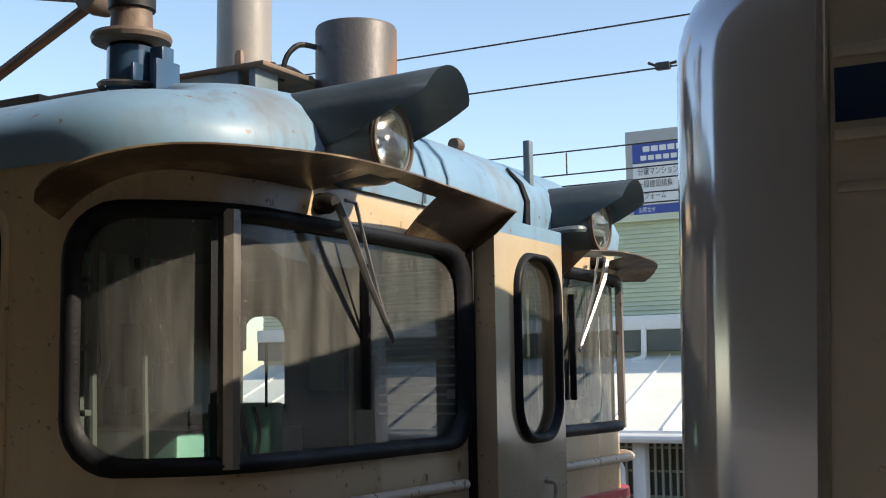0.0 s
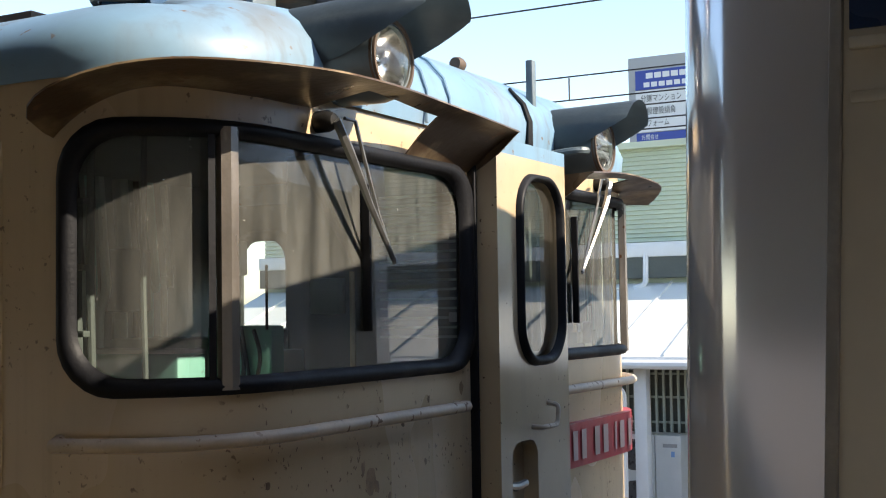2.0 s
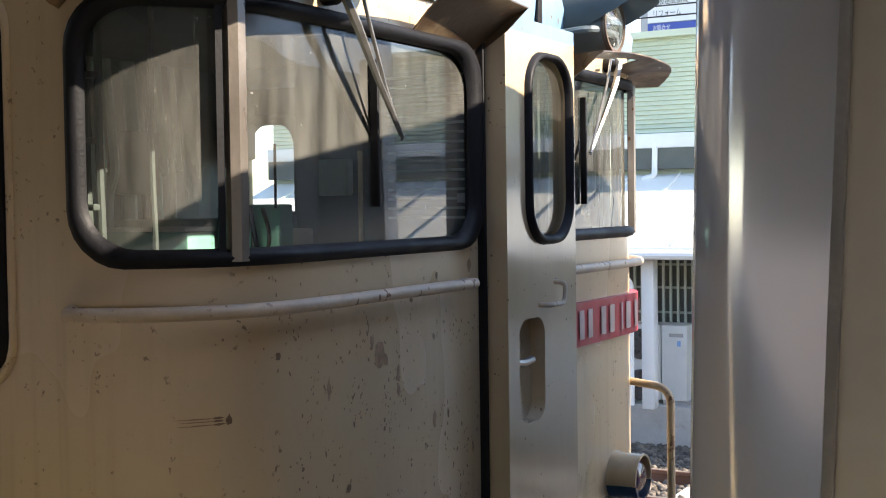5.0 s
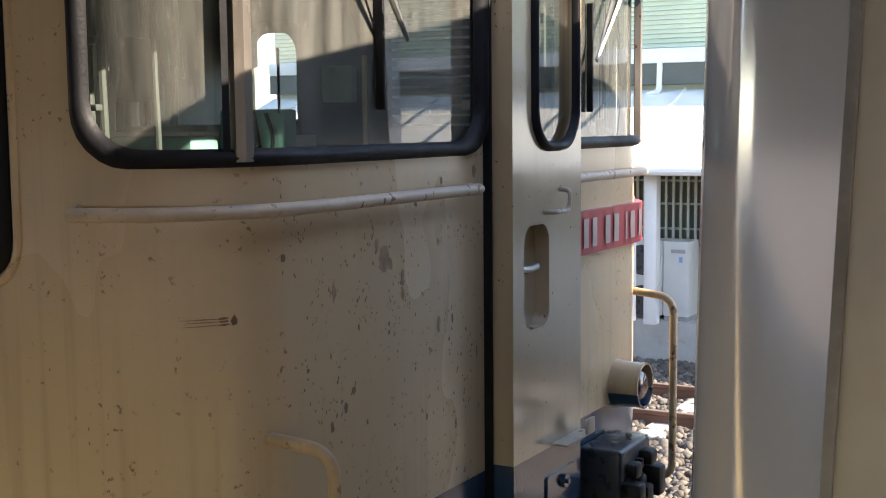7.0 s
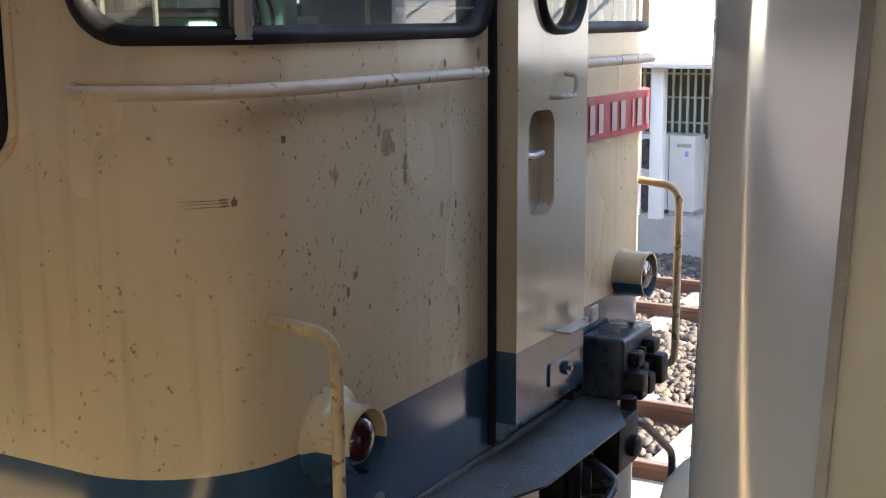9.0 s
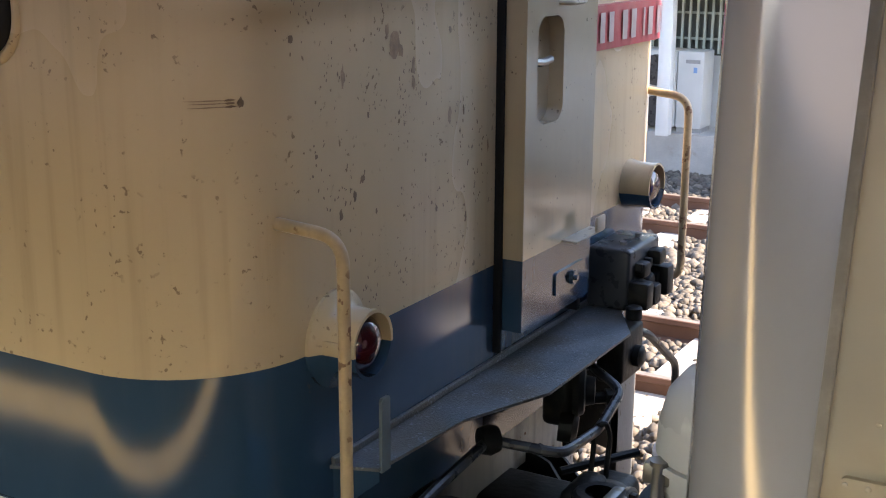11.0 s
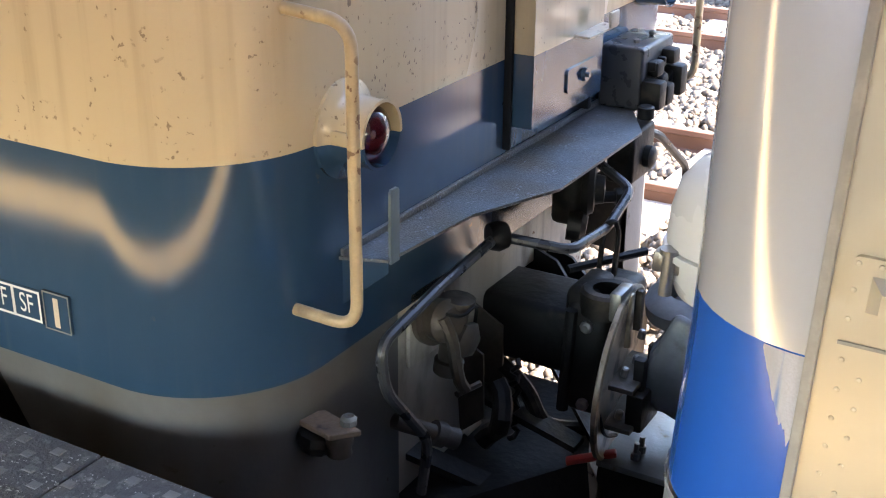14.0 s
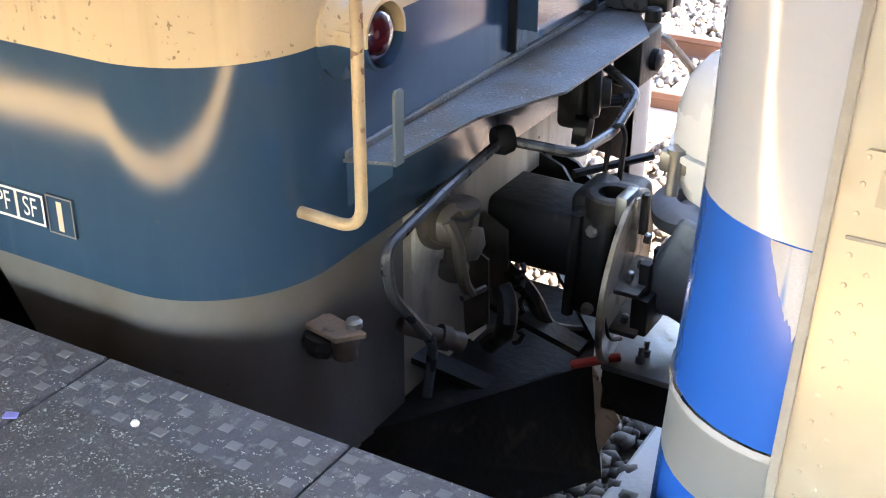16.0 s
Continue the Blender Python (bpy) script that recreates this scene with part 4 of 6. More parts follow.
def side_plates():
    def base(u, v, d):
        return on_hull(u + 0.013, v + 0.011, d)
    p = part("class_plate", slab([base(u, v, 0.0) for u, v in ((1.678, 0.145), (1.853, 0.145), (1.853, 0.228), (1.678, 0.228))], (0, -1, 0), 0.003), BLUE, loco, "white outlined letter plate on the blue side", smooth=False)
    for k, text in enumerate(("SF", "PF")):
        u0 = 1.6783 + 0.085 * k
        part("outline", frame_bars(u0, u0 + 0.088, 0.148, 0.225, 0.006, lambda u, v: base(u, v, 0.0045)), WHITE, p, smooth=False)
        word("letters", text, 0.068, WHITE, p, lambda u, v, c=u0 + 0.044: base(c - u * 0.72, 0.1865 + v, 0.005), "white letters")
    q = part("rating_plate", slab([base(u, v, 0.0) for u, v in ((1.585, 0.142), (1.666, 0.142), (1.666, 0.236), (1.585, 0.236))], (0, -1, 0), 0.006), BLUE, loco, "small framed plate with one bar", smooth=False)
    part("outline", frame_bars(1.585, 1.666, 0.142, 0.236, 0.004, lambda u, v: base(u, v, 0.0075)), STEEL, q, smooth=False)
    bm = bmesh.new()
    bm.faces.new([bm.verts.new(base(u, v, 0.0076)) for u, v in ((1.618, 0.152), (1.634, 0.152), (1.634, 0.224), (1.618, 0.224))])
    part("bar", bm, RAIL_GREY, q, smooth=False)


side_plates()

# rust blisters and an old scrape on the cream front
def blister(s, z, w, h, seed, m):
    random.seed(seed)
    bm = bmesh.new()
    n = 11
    ring = []
    for k in range(n):
        a = 2 * math.pi * k / n
        r = random.uniform(0.55, 1.1)
        ring.append(bm.verts.new(on_hull(s + w * r * math.cos(a), z + h * r * math.sin(a), 0.0011)))
    c = bm.verts.new(on_hull(s, z, 0.0016))
    for k in range(n):
        bm.faces.new((c, ring[k], ring[(k + 1) % n]))
    part("rust_blister", bm, m, loco)


BLISTER = mat("rust_blister", (0.32, 0.21, 0.12), 0.6, vary=0.35, scale=40, bump=0.2)
BLISTER_DARK = mat("dark_rust_blister", (0.19, 0.12, 0.066), 0.6, vary=0.35, scale=40, bump=0.2)
for i, (u, z, w, h) in enumerate(((0.616, 1.217, 0.024, 0.042), (0.592, 1.20, 0.012, 0.02), (0.65, 1.25, 0.008, 0.022), (0.536, 1.161, 0.011, 0.026), (0.537, 1.125, 0.010, 0.022),
                                  (0.363, 1.024, 0.010, 0.022), (0.362, 1.234, 0.008, 0.011), (0.344, 1.385, 0.009, 0.014), (0.159, 0.921, 0.005, 0.022), (0.828, 1.163, 0.010, 0.03),
                                  (0.756, 0.93, 0.010, 0.012), (0.787, 0.897, 0.009, 0.014), (0.292, 1.031, 0.006, 0.016), (0.70, 0.846, 0.006, 0.008), (0.842, 0.864, 0.009, 0.014),
                                  (0.278, 0.754, 0.006, 0.016), (0.428, 0.80, 0.007, 0.012), (0.929, 1.006, 0.006, 0.007), (1.006, 1.255, 0.009, 0.012), (0.168, 1.40, 0.012, 0.024),
                                  (0.471, 1.333, 0.008, 0.008), (0.22, 0.99, 0.004, 0.008), (0.31, 0.98, 0.004, 0.009), (0.48, 0.93, 0.004, 0.006), (0.60, 1.06, 0.005, 0.007), (0.73, 1.07, 0.005, 0.009))):
    blister(u, z, w, h, i, BLISTER if h > 0.018 else BLISTER_DARK)
blister(1.128, 1.140, 0.008, 0.013, 77, BLISTER_DARK)
for i, z in enumerate((1.146, 1.140, 1.133)):
    blister(1.20 - 0.012 * i, z, 0.055, 0.0014, 60 + i, BLISTER)
    blister(1.15, z, 0.014, 0.0025, 80 + i, BLISTER_DARK)



def flecks(count, seed):
    """Small rust flecks scattered over the middle of the cream front, in loose clusters."""
    rng = random.Random(seed)
    bm = bmesh.new()
    clusters = [(rng.uniform(0.16, 0.98), rng.uniform(0.64, 1.38)) for _ in range(26)]
    for k in range(count):
        cs, cz = clusters[rng.randrange(len(clusters))]
        s, z = cs + rng.gauss(0, 0.035), cz + rng.gauss(0, 0.04)
        if not (0.13 < s < 1.05 and 0.60 < z < 1.42):
            continue
        w, h = rng.uniform(0.0012, 0.0036), rng.uniform(0.0018, 0.0075)
        lean = rng.uniform(-0.5, 0.5)
        ring = [bm.verts.new(on_hull(s + w * r * math.cos(a) + lean * h * r * math.sin(a), z + h * r * math.sin(a), 0.0009))
                for a, r in ((2 * math.pi * i / 7, rng.uniform(0.5, 1.1)) for i in range(7))]
        bm.faces.new(ring)
    return bm


tagged(part("rust_speckle", flecks(330, 11), BLISTER_DARK, loco, "scattered small rust spots", smooth=False), kind="stuff")

# ---- cab inside ----
part("cab_back_wall", box((-3.44, YC - 1.24, 0.45), (-3.40, YC + 1.24, 2.14)), CAB_WALL, loco)
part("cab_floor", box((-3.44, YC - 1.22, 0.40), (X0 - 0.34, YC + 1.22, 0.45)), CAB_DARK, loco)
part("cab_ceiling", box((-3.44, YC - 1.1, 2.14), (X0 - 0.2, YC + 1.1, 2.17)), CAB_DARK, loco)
desk = part("driver_desk", box((-2.30, -0.30, 0.45), (-2.07, -0.24, 1.572), 0.008), CAB_GREEN, loco, "green painted equipment cabinet")
part("desk_back", box((-2.26, -0.235, 0.45), (-2.10, -0.10, 1.50), 0.006), CAB_PIPE, desk, "grey cabinet back")
part("desk_top", box((-2.62, -0.42, 1.36), (-2.28, -0.25, 1.425), 0.008), CAB_GREEN, desk, "green desk top")
part("desk_edge", box((-2.64, -0.53, 1.50), (-2.22, -0.40, 1.512), 0.003), WHITE, desk, "pale desk edge")
for dx in (0.03, 0.09, 0.15):
    part("desk_cable", tube(smooth_line([(-2.28 + dx, -0.305, 1.56), (-2.25 + dx, -0.31, 1.49), (-2.22 + dx * 0.6, -0.31, 1.36)], 0.04), 0.006, 6), BLACK, desk)
part("lever", tube([(-2.08, -0.31, 1.56), (-2.08, -0.31, 1.74)], 0.004, 6), BLACK, desk)
part("lever", tube([(-2.14, -0.31, 1.42), (-2.17, -0.31, 1.57)], 0.005, 6), BLACK, desk)
for x, y, r in ((-2.16, -1.12, 0.022), (-2.10, -1.15, 0.012), (-2.05, -1.12, 0.02), (-2.4, -0.9, 0.012), (-2.62, -0.7, 0.02), (-2.35, -0.98, 0.018)):
    part("cab_pipe", tube([(x, y, 0.5), (x, y, 2.14)], r, 8), CAB_PIPE, loco, "grey-green cab pipe")
wall = part("cab_partition", box((-2.475, 0.335, 0.45), (X0 - 0.05, 0.355, 2.14), 0.004), CAB_DARK, loco, "dark equipment partition")
for i in range(16):
    part("louvre", box((-2.10, 0.322, 1.52 + 0.03 * i), (-1.66, 0.334, 1.528 + 0.03 * i)), CAB_PIPE, wall)
part("switch_box", box((-2.36, 0.30, 1.60), (-2.24, 0.334, 1.72), 0.006), CAB_PIPE, wall)
part("label_plate", box((-1.84, 0.31, 1.57), (-1.80, 0.334, 1.60), 0.002), WHITE, wall, "small pale plate")
part("signal_box", box((-3.36, 1.0, 1.77), (-3.27, 1.15, 1.92), 0.008), CAB_DARK, loco, "dark box by the far door window")
fu = dense(round_rect(-FAR_DOOR_WIN[1] - 0.03, -FAR_DOOR_WIN[0] + 0.03, FAR_DOOR_WIN[2] - 0.03, FAR_DOOR_WIN[3] + 0.03, 0.11), 0.04)
fc, fz = -(FAR_DOOR_WIN[0] + FAR_DOOR_WIN[1]) / 2, (FAR_DOOR_WIN[2] + FAR_DOOR_WIN[3]) / 2
part("door_window_frame", ring_frame(fu, [(fc + (u - fc) * 0.66, fz + (v - fz) * 0.90) for u, v in fu], lambda u, v, d: on_hull(-u, v, -0.034 - d), 0.0, 0.015), CAB_DARK, loco, "dark rounded window frame", angle=60)
part("cab_cabinet", box((-3.2, -0.5, 0.45), (-2.9, 0.1, 1.3), 0.01), CAB_PIPE, loco)
seat = part("cab_seat", box((-2.75, 0.45, 1.02), (-2.35, 0.75, 1.12), 0.03, 3), BLACK, loco, "dark cab seat")
part("seat_back", box((-2.80, 0.45, 1.1), (-2.72, 0.75, 1.55), 0.03, 3), BLACK, seat)
part("seat_stem", tube([(-2.55, 0.60, 0.45), (-2.55, 0.60, 1.03)], 0.04, 10), BLACK, seat)
for i, (y, r) in enumerate(((0.16, 0.012), (0.22, 0.025), (0.30, 0.012), (0.36, 0.018), (0.47, 0.03), (0.56, 0.012), (0.63, 0.02), (0.72, 0.014))):
    part("wall_pipe", tube(smooth_line([(-3.36, y, 0.5), (-3.36, y, 1.5 + 0.04 * i), (-3.34, y + 0.02, 1.7), (-3.36, y, 2.13)], 0.05), r, 8), (CAB_PIPE, BLACK, CAB_GREEN, CAB_PIPE)[i % 4], loco, "upright cab pipe")
part("wall_box", box((-3.40, 0.40, 1.62), (-3.28, 0.56, 1.86), 0.01), CAB_DARK, loco, "dark wall box")
part("wall_box", box((-3.40, 0.60, 1.25), (-3.25, 0.80, 1.50), 0.01), CAB_PIPE, loco, "grey wall box")
part("cab_desk", box((-2.95, -0.02, 0.45), (-2.58, 0.22, 1.53), 0.012), CAB_PIPE, loco, "grey equipment cabinet")
part("desk_ledge", box((-2.64, -0.52, 0.45), (-2.22, -0.40, 1.50), 0.012), CAB_GREEN, loco, "green painted ledge")
part("gauge_panel", box((-2.75, -0.55, 1.25), (-2.4, -0.45, 1.40), 0.01), CAB_PIPE, loco, "grey gauge panel")
for i, (x, y, z0, z1, w) in enumerate(((-2.75, -0.95, 0.9, 1.95, 0.07), (-2.95, -0.8, 0.6, 2.05, 0.10), (-2.58, -0.55, 1.38, 1.75, 0.05), (-3.25, -0.35, 0.6, 1.9, 0.12))):
    part("cab_duct", box((x, y, z0), (x + w, y + 0.05, z1), 0.008), (CAB_PIPE, CAB_GREEN, CAB_PIPE, CAB_DARK)[i], loco, "grey-green cab duct")
for x, y in ((-2.52, -0.85), (-2.7, -0.62), (-2.88, -0.9)):
    part("cab_cable", tube(smooth_line([(x, y, 2.1), (x + 0.03, y, 1.85), (x - 0.02, y, 1.6), (x + 0.04, y, 1.3)], 0.08), 0.008, 6), BLACK, loco)
for x, y, r, top in ((-1.98, -1.17, 0.014, 2.12), (-1.93, -1.13, 0.009, 2.12), (-2.02, -1.08, 0.011, 1.86), (-1.88, -1.02, 0.007, 2.1)):
    part("corner_pipe", tube(smooth_line([(x, y, 0.9), (x, y, 1.5), (x - 0.02, y + 0.015, 1.66), (x, y, top)], 0.06), r, 8), CAB_DARK, loco, "dull pipe behind the corner pane")
for z in (1.56, 1.70, 1.84):
    part("pipe_clip", box((-2.04, -1.185, z), (-1.90, -1.165, z + 0.014), 0.003), CAB_DARK, loco)
part("handbrake_column", lathe([(0.05, 0.45), (0.04, 1.25), (0.10, 1.27), (0.10, 1.30), (0, 1.31)], (-2.0, -0.85, 0), (0, 0, 1), 16), CAB_PIPE, loco, "grey handbrake column")
part("cab_pole", tube([(-1.9, -0.15, 1.40), (-1.9, -0.15, 1.72)], 0.008, 6), CREAM, loco)

# ---- below the footplate ----
under = part("underframe", box((-6.0, YC - 1.0, -0.75), (-2.35, YC + 1.05, 0.0), 0.02), BLACK, loco, "black underframe and bogie mass")
part("underframe", box((-17.5, YC - 1.0, -0.75), (-6.2, YC + 1.05, 0.0), 0.02), BLACK, loco)
for y in (-0.36, 0.30):
    part("draft_gear_plate", box((-2.4, y - 0.02, -0.5), (X0 - 0.07, y + 0.02, 0.1), 0.004), BLACK, loco)
part("draft_gear_roof", box((-2.4, -0.36, -0.10), (X0 - 0.075, 0.3, -0.06), 0.004), BLACK, loco)
for y, out, top in ((0.10, 0.17, -0.06), (0.19, 0.2, -0.08)):
    part("pocket_gusset", slab([(X0 - 0.018, y, top), (X0 + out * 0.35, y, top - 0.03), (X0 + out, y, -0.24), (X0 - 0.018, y, -0.3)], (0, 1, 0), 0.012), BLACK, loco, "dark steel gusset over the coupler pocket", smooth=False)


def coupler():
    c = part("coupler", box((-2.3, -0.22, -0.28), (-1.25, 0.02, -0.085), 0.025, 3), BLACK, loco, "black greasy knuckle coupler")
    bm = box((-1.275, -0.255, -0.37), (-1.14, 0.05, -0.03), 0.035, 3)
    bm = box((-1.285, -0.235, -0.12), (-1.2, -0.05, 0.0), 0.03, 3, bm=bm)
    bm = tube([(-1.26, -0.262, -0.36), (-1.245, -0.262, -0.05)], 0.018, 8, bm)
    bm = lathe([(0.075, -0.06), (0.075, 0.0), (0.065, 0.008), (0.042, 0.008), (0.042, -0.06)], (-1.17, -0.2, 0.0), (0, 0, 1), 20, bm)
    hd = part("coupler_head", bm, BLACK, c, "black coupler head")
    part("knuckle", lathe([(0.06, -0.2), (0.066, -0.18), (0.066, 0.06), (0.055, 0.075), (0.03, 0.08), (0, 0.08)], (-1.19, -0.10, -0.10), (0, 0, 1), 20), GREASE_BROWN, hd, "worn knuckle")
    for y, z in ((-0.255, -0.09), (-0.255, -0.33)):
        part("head_bolt", lathe([(0.018, 0), (0.018, 0.014), (0.01, 0.02), (0, 0.02)], (-1.2, y, z), (0, -1, 0), 8), STEEL, hd)
    disc = part("cover_disc", lathe([(0.0, -0.010), (0.235, -0.010), (0.246, -0.006), (0.247, 0.006), (0.238, 0.010), (0.230, 0.005), (0.07, 0.006), (0, 0.006)], (-1.112, -0.22, -0.222), (0.99, 0.12, -0.045), 56), DISC_IRON, c, "brown greasy round plate with a worn rim")
    part("disc_rib", box((-1.112, -0.235, -0.14), (-1.085, -0.215, 0.02), 0.004), DISC_IRON, disc)
    part("disc_rib", box((-1.112, -0.16, -0.12), (-1.085, -0.14, -0.0), 0.004), GREASE_BROWN, disc)
    part("disc_shelf", box((-1.112, -0.36, -0.205), (-1.02, -0.14, -0.190), 0.003), GREASE_BROWN, disc, "dark bracket shelf")
    part("disc_shelf", box((-1.112, -0.36, -0.325), (-1.02, -0.14, -0.310), 0.003), GREASE_BROWN, disc, "dark bracket shelf")
    part("clamp_frame", box((-1.045, -0.30, -0.33), (-1.015, -0.27, -0.13), 0.004, bm=box((-1.045, -0.20, -0.33), (-1.015, -0.17, -0.13), 0.004)), BLACK, disc, "upright clamp bars")
    part("clamp_roller", lathe([(0, -0.06), (0.03, -0.058), (0.03, 0.058), (0, 0.06)], (-1.03, -0.235, -0.25), (0, 1, 0), 14), GREASE_BROWN, disc)
    part("clamp_tie", tube(smooth_line([(-1.095, -0.40, -0.2), (-1.09, -0.41, -0.26), (-1.085, -0.37, -0.34), (-1.08, -0.30, -0.37)], 0.04), 0.006, 6), BLACK, disc)
    bm = box((-1.13, -0.29, -0.045), (-1.095, -0.20, 0.04), 0.008)
    part("lifting_lug", bm, STEEL, c, "bare steel lug on the rim")
    bm = box((-1.05, -0.33, -0.33), (-1.0, -0.20, -0.22), 0.008)
    part("lock_block", bm, BLACK, c)
    for y, z in ((-0.30, -0.185), (-0.19, -0.12), (-0.22, -0.185), (-0.32, -0.305)):
        part("disc_bolt", lathe([(0.011, 0), (0.011, 0.022), (0.007, 0.026), (0, 0.027)], (-1.07, y, z), (0.2, 0, 1), 8), STEEL, c)



coupler()
rod = smooth_line([(-1.43, -0.745, -0.42), (-1.42, -0.725, -0.27), (-1.42, -0.925, -0.03), (-1.42, -0.945, 0.095), (-1.42, -0.67, 0.14), (-1.42, -0.373, 0.168)], 0.05, 5)
part("uncoupling_rod", tube(rod, 0.0145, 10), BLACK_PIPE, loco, "bent black uncoupling rod")
part("rod_joint", lathe([(0, -0.03), (0.035, -0.025), (0.042, 0.0), (0.035, 0.025), (0, 0.03)], (-1.42, -0.373, 0.168), (0.5, 0.6, 0), 14), BLACK, loco)
rod2 = smooth_line([(-1.42, -0.373, 0.168), (-1.25, -0.28, 0.13), (-1.245, -0.04, 0.115), (-1.25, 0.137, 0.17), (-1.37, 0.17, 0.22)], 0.04, 5)
part("uncoupling_rod", tube(rod2, 0.0145, 10), BLACK_PIPE, loco, "bent black uncoupling rod")
part("hook_loop", tube(smooth_line([(-1.26, -0.06, -0.06), (-1.25, -0.055, 0.125), (-1.225, -0.04, 0.14), (-1.215, -0.03, 0.10), (-1.225, -0.035, -0.07)], 0.02), 0.008, 8), BLACK, loco, "hanging iron loop")
part("lift_shaft", tube([(-1.36, -0.04, -0.04), (-1.2, 0.16, -0.02)], 0.013, 8), BLACK, loco, "short iron shaft")
part("chain", tube([(-1.40 + 0.012 * math.sin(i * 1.7), -0.28 + 0.012 * math.cos(i * 1.7), -0.24 - 0.012 * i) for i in range(22)], 0.009, 6), BLACK, loco, "hanging greasy chain")
part("air_hose", tube(smooth_line([(-1.50, -0.20, -0.30), (-1.38, -0.24, -0.34), (-1.34, -0.22, -0.46), (-1.28, -0.1, -0.52), (-1.1, -0.02, -0.46)], 0.08), 0.024, 10), BLACK, loco, "black air hose")
part("step_rod", tube(smooth_line([(-1.40, 0.50, 0.235), (-1.35, 0.60, 0.20), (-1.345, 0.90, 0.0), (-1.35, 0.905, -0.11)], 0.05), 0.014, 10), BLACK_PIPE, loco, "bent black rod")
v = part("air_cock", lathe([(0, -0.06), (0.05, -0.058), (0.052, -0.03), (0.072, -0.026), (0.072, -0.008), (0.055, -0.004), (0.058, 0.03), (0.04, 0.055), (0.02, 0.06), (0, 0.061)], (-1.475, -0.585, 0.0), (1, -0.25, 0.15), 22), GREASE_BROWN, loco, "grimy cast air cock")
bm = lathe([(0.034, -0.17), (0.04, -0.165), (0.04, -0.13), (0.032, -0.125), (0.032, 0.03), (0.045, 0.034), (0.045, 0.052), (0.02, 0.056), (0, 0.056)], (-1.445, -0.545, 0.0), (0.12, 0.05, 1), 16)
bm = lathe([(0.05, 0.0), (0.05, 0.018), (0.03, 0.03), (0, 0.03)], (-1.42, -0.545, -0.06), (1, -0.1, 0), 6, bm)
part("cock_body", bm, GREASE_BROWN, v)
part("cock_arm", tube(smooth_line([(-1.44, -0.625, 0.03), (-1.415, -0.615, -0.03), (-1.415, -0.60, -0.10), (-1.41, -0.585, -0.165), (-1.405, -0.565, -0.195)], 0.03), 0.017, 8), GREASE_BROWN, v)
part("cock_wire", tube(smooth_line([(-1.42, -0.64, 0.05), (-1.395, -0.60, 0.03), (-1.39, -0.54, 0.045), (-1.41, -0.50, 0.0), (-1.42, -0.51, -0.09)], 0.03), 0.005, 6), BLACK, v)
part("cock_lever", tube([(-1.41, -0.60, -0.195), (-1.39, -0.51, -0.20)], 0.009, 6), GREASE_BROWN, v)
part("cock_back_plate", box((-1.535, -0.65, -0.13), (-1.52, -0.47, 0.085), 0.006), BEAM, v, "grimy mounting plate")
part("pipe_stub", lathe([(0.022, 0.0), (0.022, 0.12), (0.034, 0.12), (0.034, 0.15), (0.026, 0.152), (0.03, 0.19), (0, 0.195)], (-1.50, -0.76, -0.22), (0.5, 0.62, -0.42), 14), GREASE_BROWN, loco, "grimy pipe stub with a union nut")
bk = part("bolt_bracket", slab([(-1.571, -1.101, -0.05), (-1.436, -1.129, -0.05), (-1.388, -1.071, -0.05), (-1.511, -1.038, -0.05)], (0, 0, -1), 0.016, bevel=0.003), RUST_PLATE, loco, "rusty bracket with a bolt", smooth=False)
part("bolt", lathe([(0.02, 0), (0.02, 0.014), (0.013, 0.022), (0, 0.022)], (-1.428, -1.065, -0.05), (0, 0, 1), 8), STEEL, bk)
part("grime_lump", lathe([(0.0, 0.0), (0.045, -0.01), (0.052, -0.03), (0.035, -0.06), (0.0, -0.075)], (-1.495, -1.09, -0.064), (0.1, 0, 1), 9), BLACK, bk, "caked black grease")
part("pad", lathe([(0.03, 0.0), (0.034, -0.02), (0.028, -0.04), (0.03, -0.055), (0, -0.06)], (-1.44, -1.087, -0.064), (0, 0, 1), 14), GREASE_BROWN, bk)
for y, z, w in ((-0.385, -0.16, 0.12), (-0.27, -0.12, 0.16)):
    part("gusset", slab([(X0 - 0.02, y, z + 0.02), (X0 + 0.06, y + 0.02, z - 0.04), (X0 + 0.05, y + 0.05, z - 0.26), (X0 - 0.02, y + 0.04, z - 0.32)], (0, 1, 0), 0.008), GREASE_BROWN, loco, "triangular steel gusset", smooth=False)
hose = [(-1.44 + 0.05 * math.sin(i * 0.5), -0.35 + 0.03 * math.cos(i * 0.9), -0.30 - 0.025 * i) for i in range(9)]
part("air_hose", tube(hose, 0.03, 10), BLACK, loco, "black air hose")

# jumper box and sockets on the far half of the footplate
j = part("jumper_box", box((-1.515, 0.47, 0.30), (-1.37, 0.74, 0.50), 0.014, 3), BLACK_PIPE, loco, "black jumper socket box on the footplate")
for y in (0.525, 0.605, 0.685):
    part("socket", lathe([(0.036, -0.02), (0.036, 0.012), (0.03, 0.026), (0.022, 0.03), (0, 0.031)], (-1.37, y, 0.37), (1, 0, -0.1), 18), BLACK, j)
    part("socket_hinge", box((-1.38, y - 0.01, 0.42), (-1.345, y + 0.01, 0.45), 0.005), BLACK, j)
for y in (0.54, 0.67):
    part("bolt", lathe([(0.012, 0), (0.012, 0.01), (0, 0.012)], (-1.42, y, 0.50), (0, 0, 1), 8), STEEL, j)
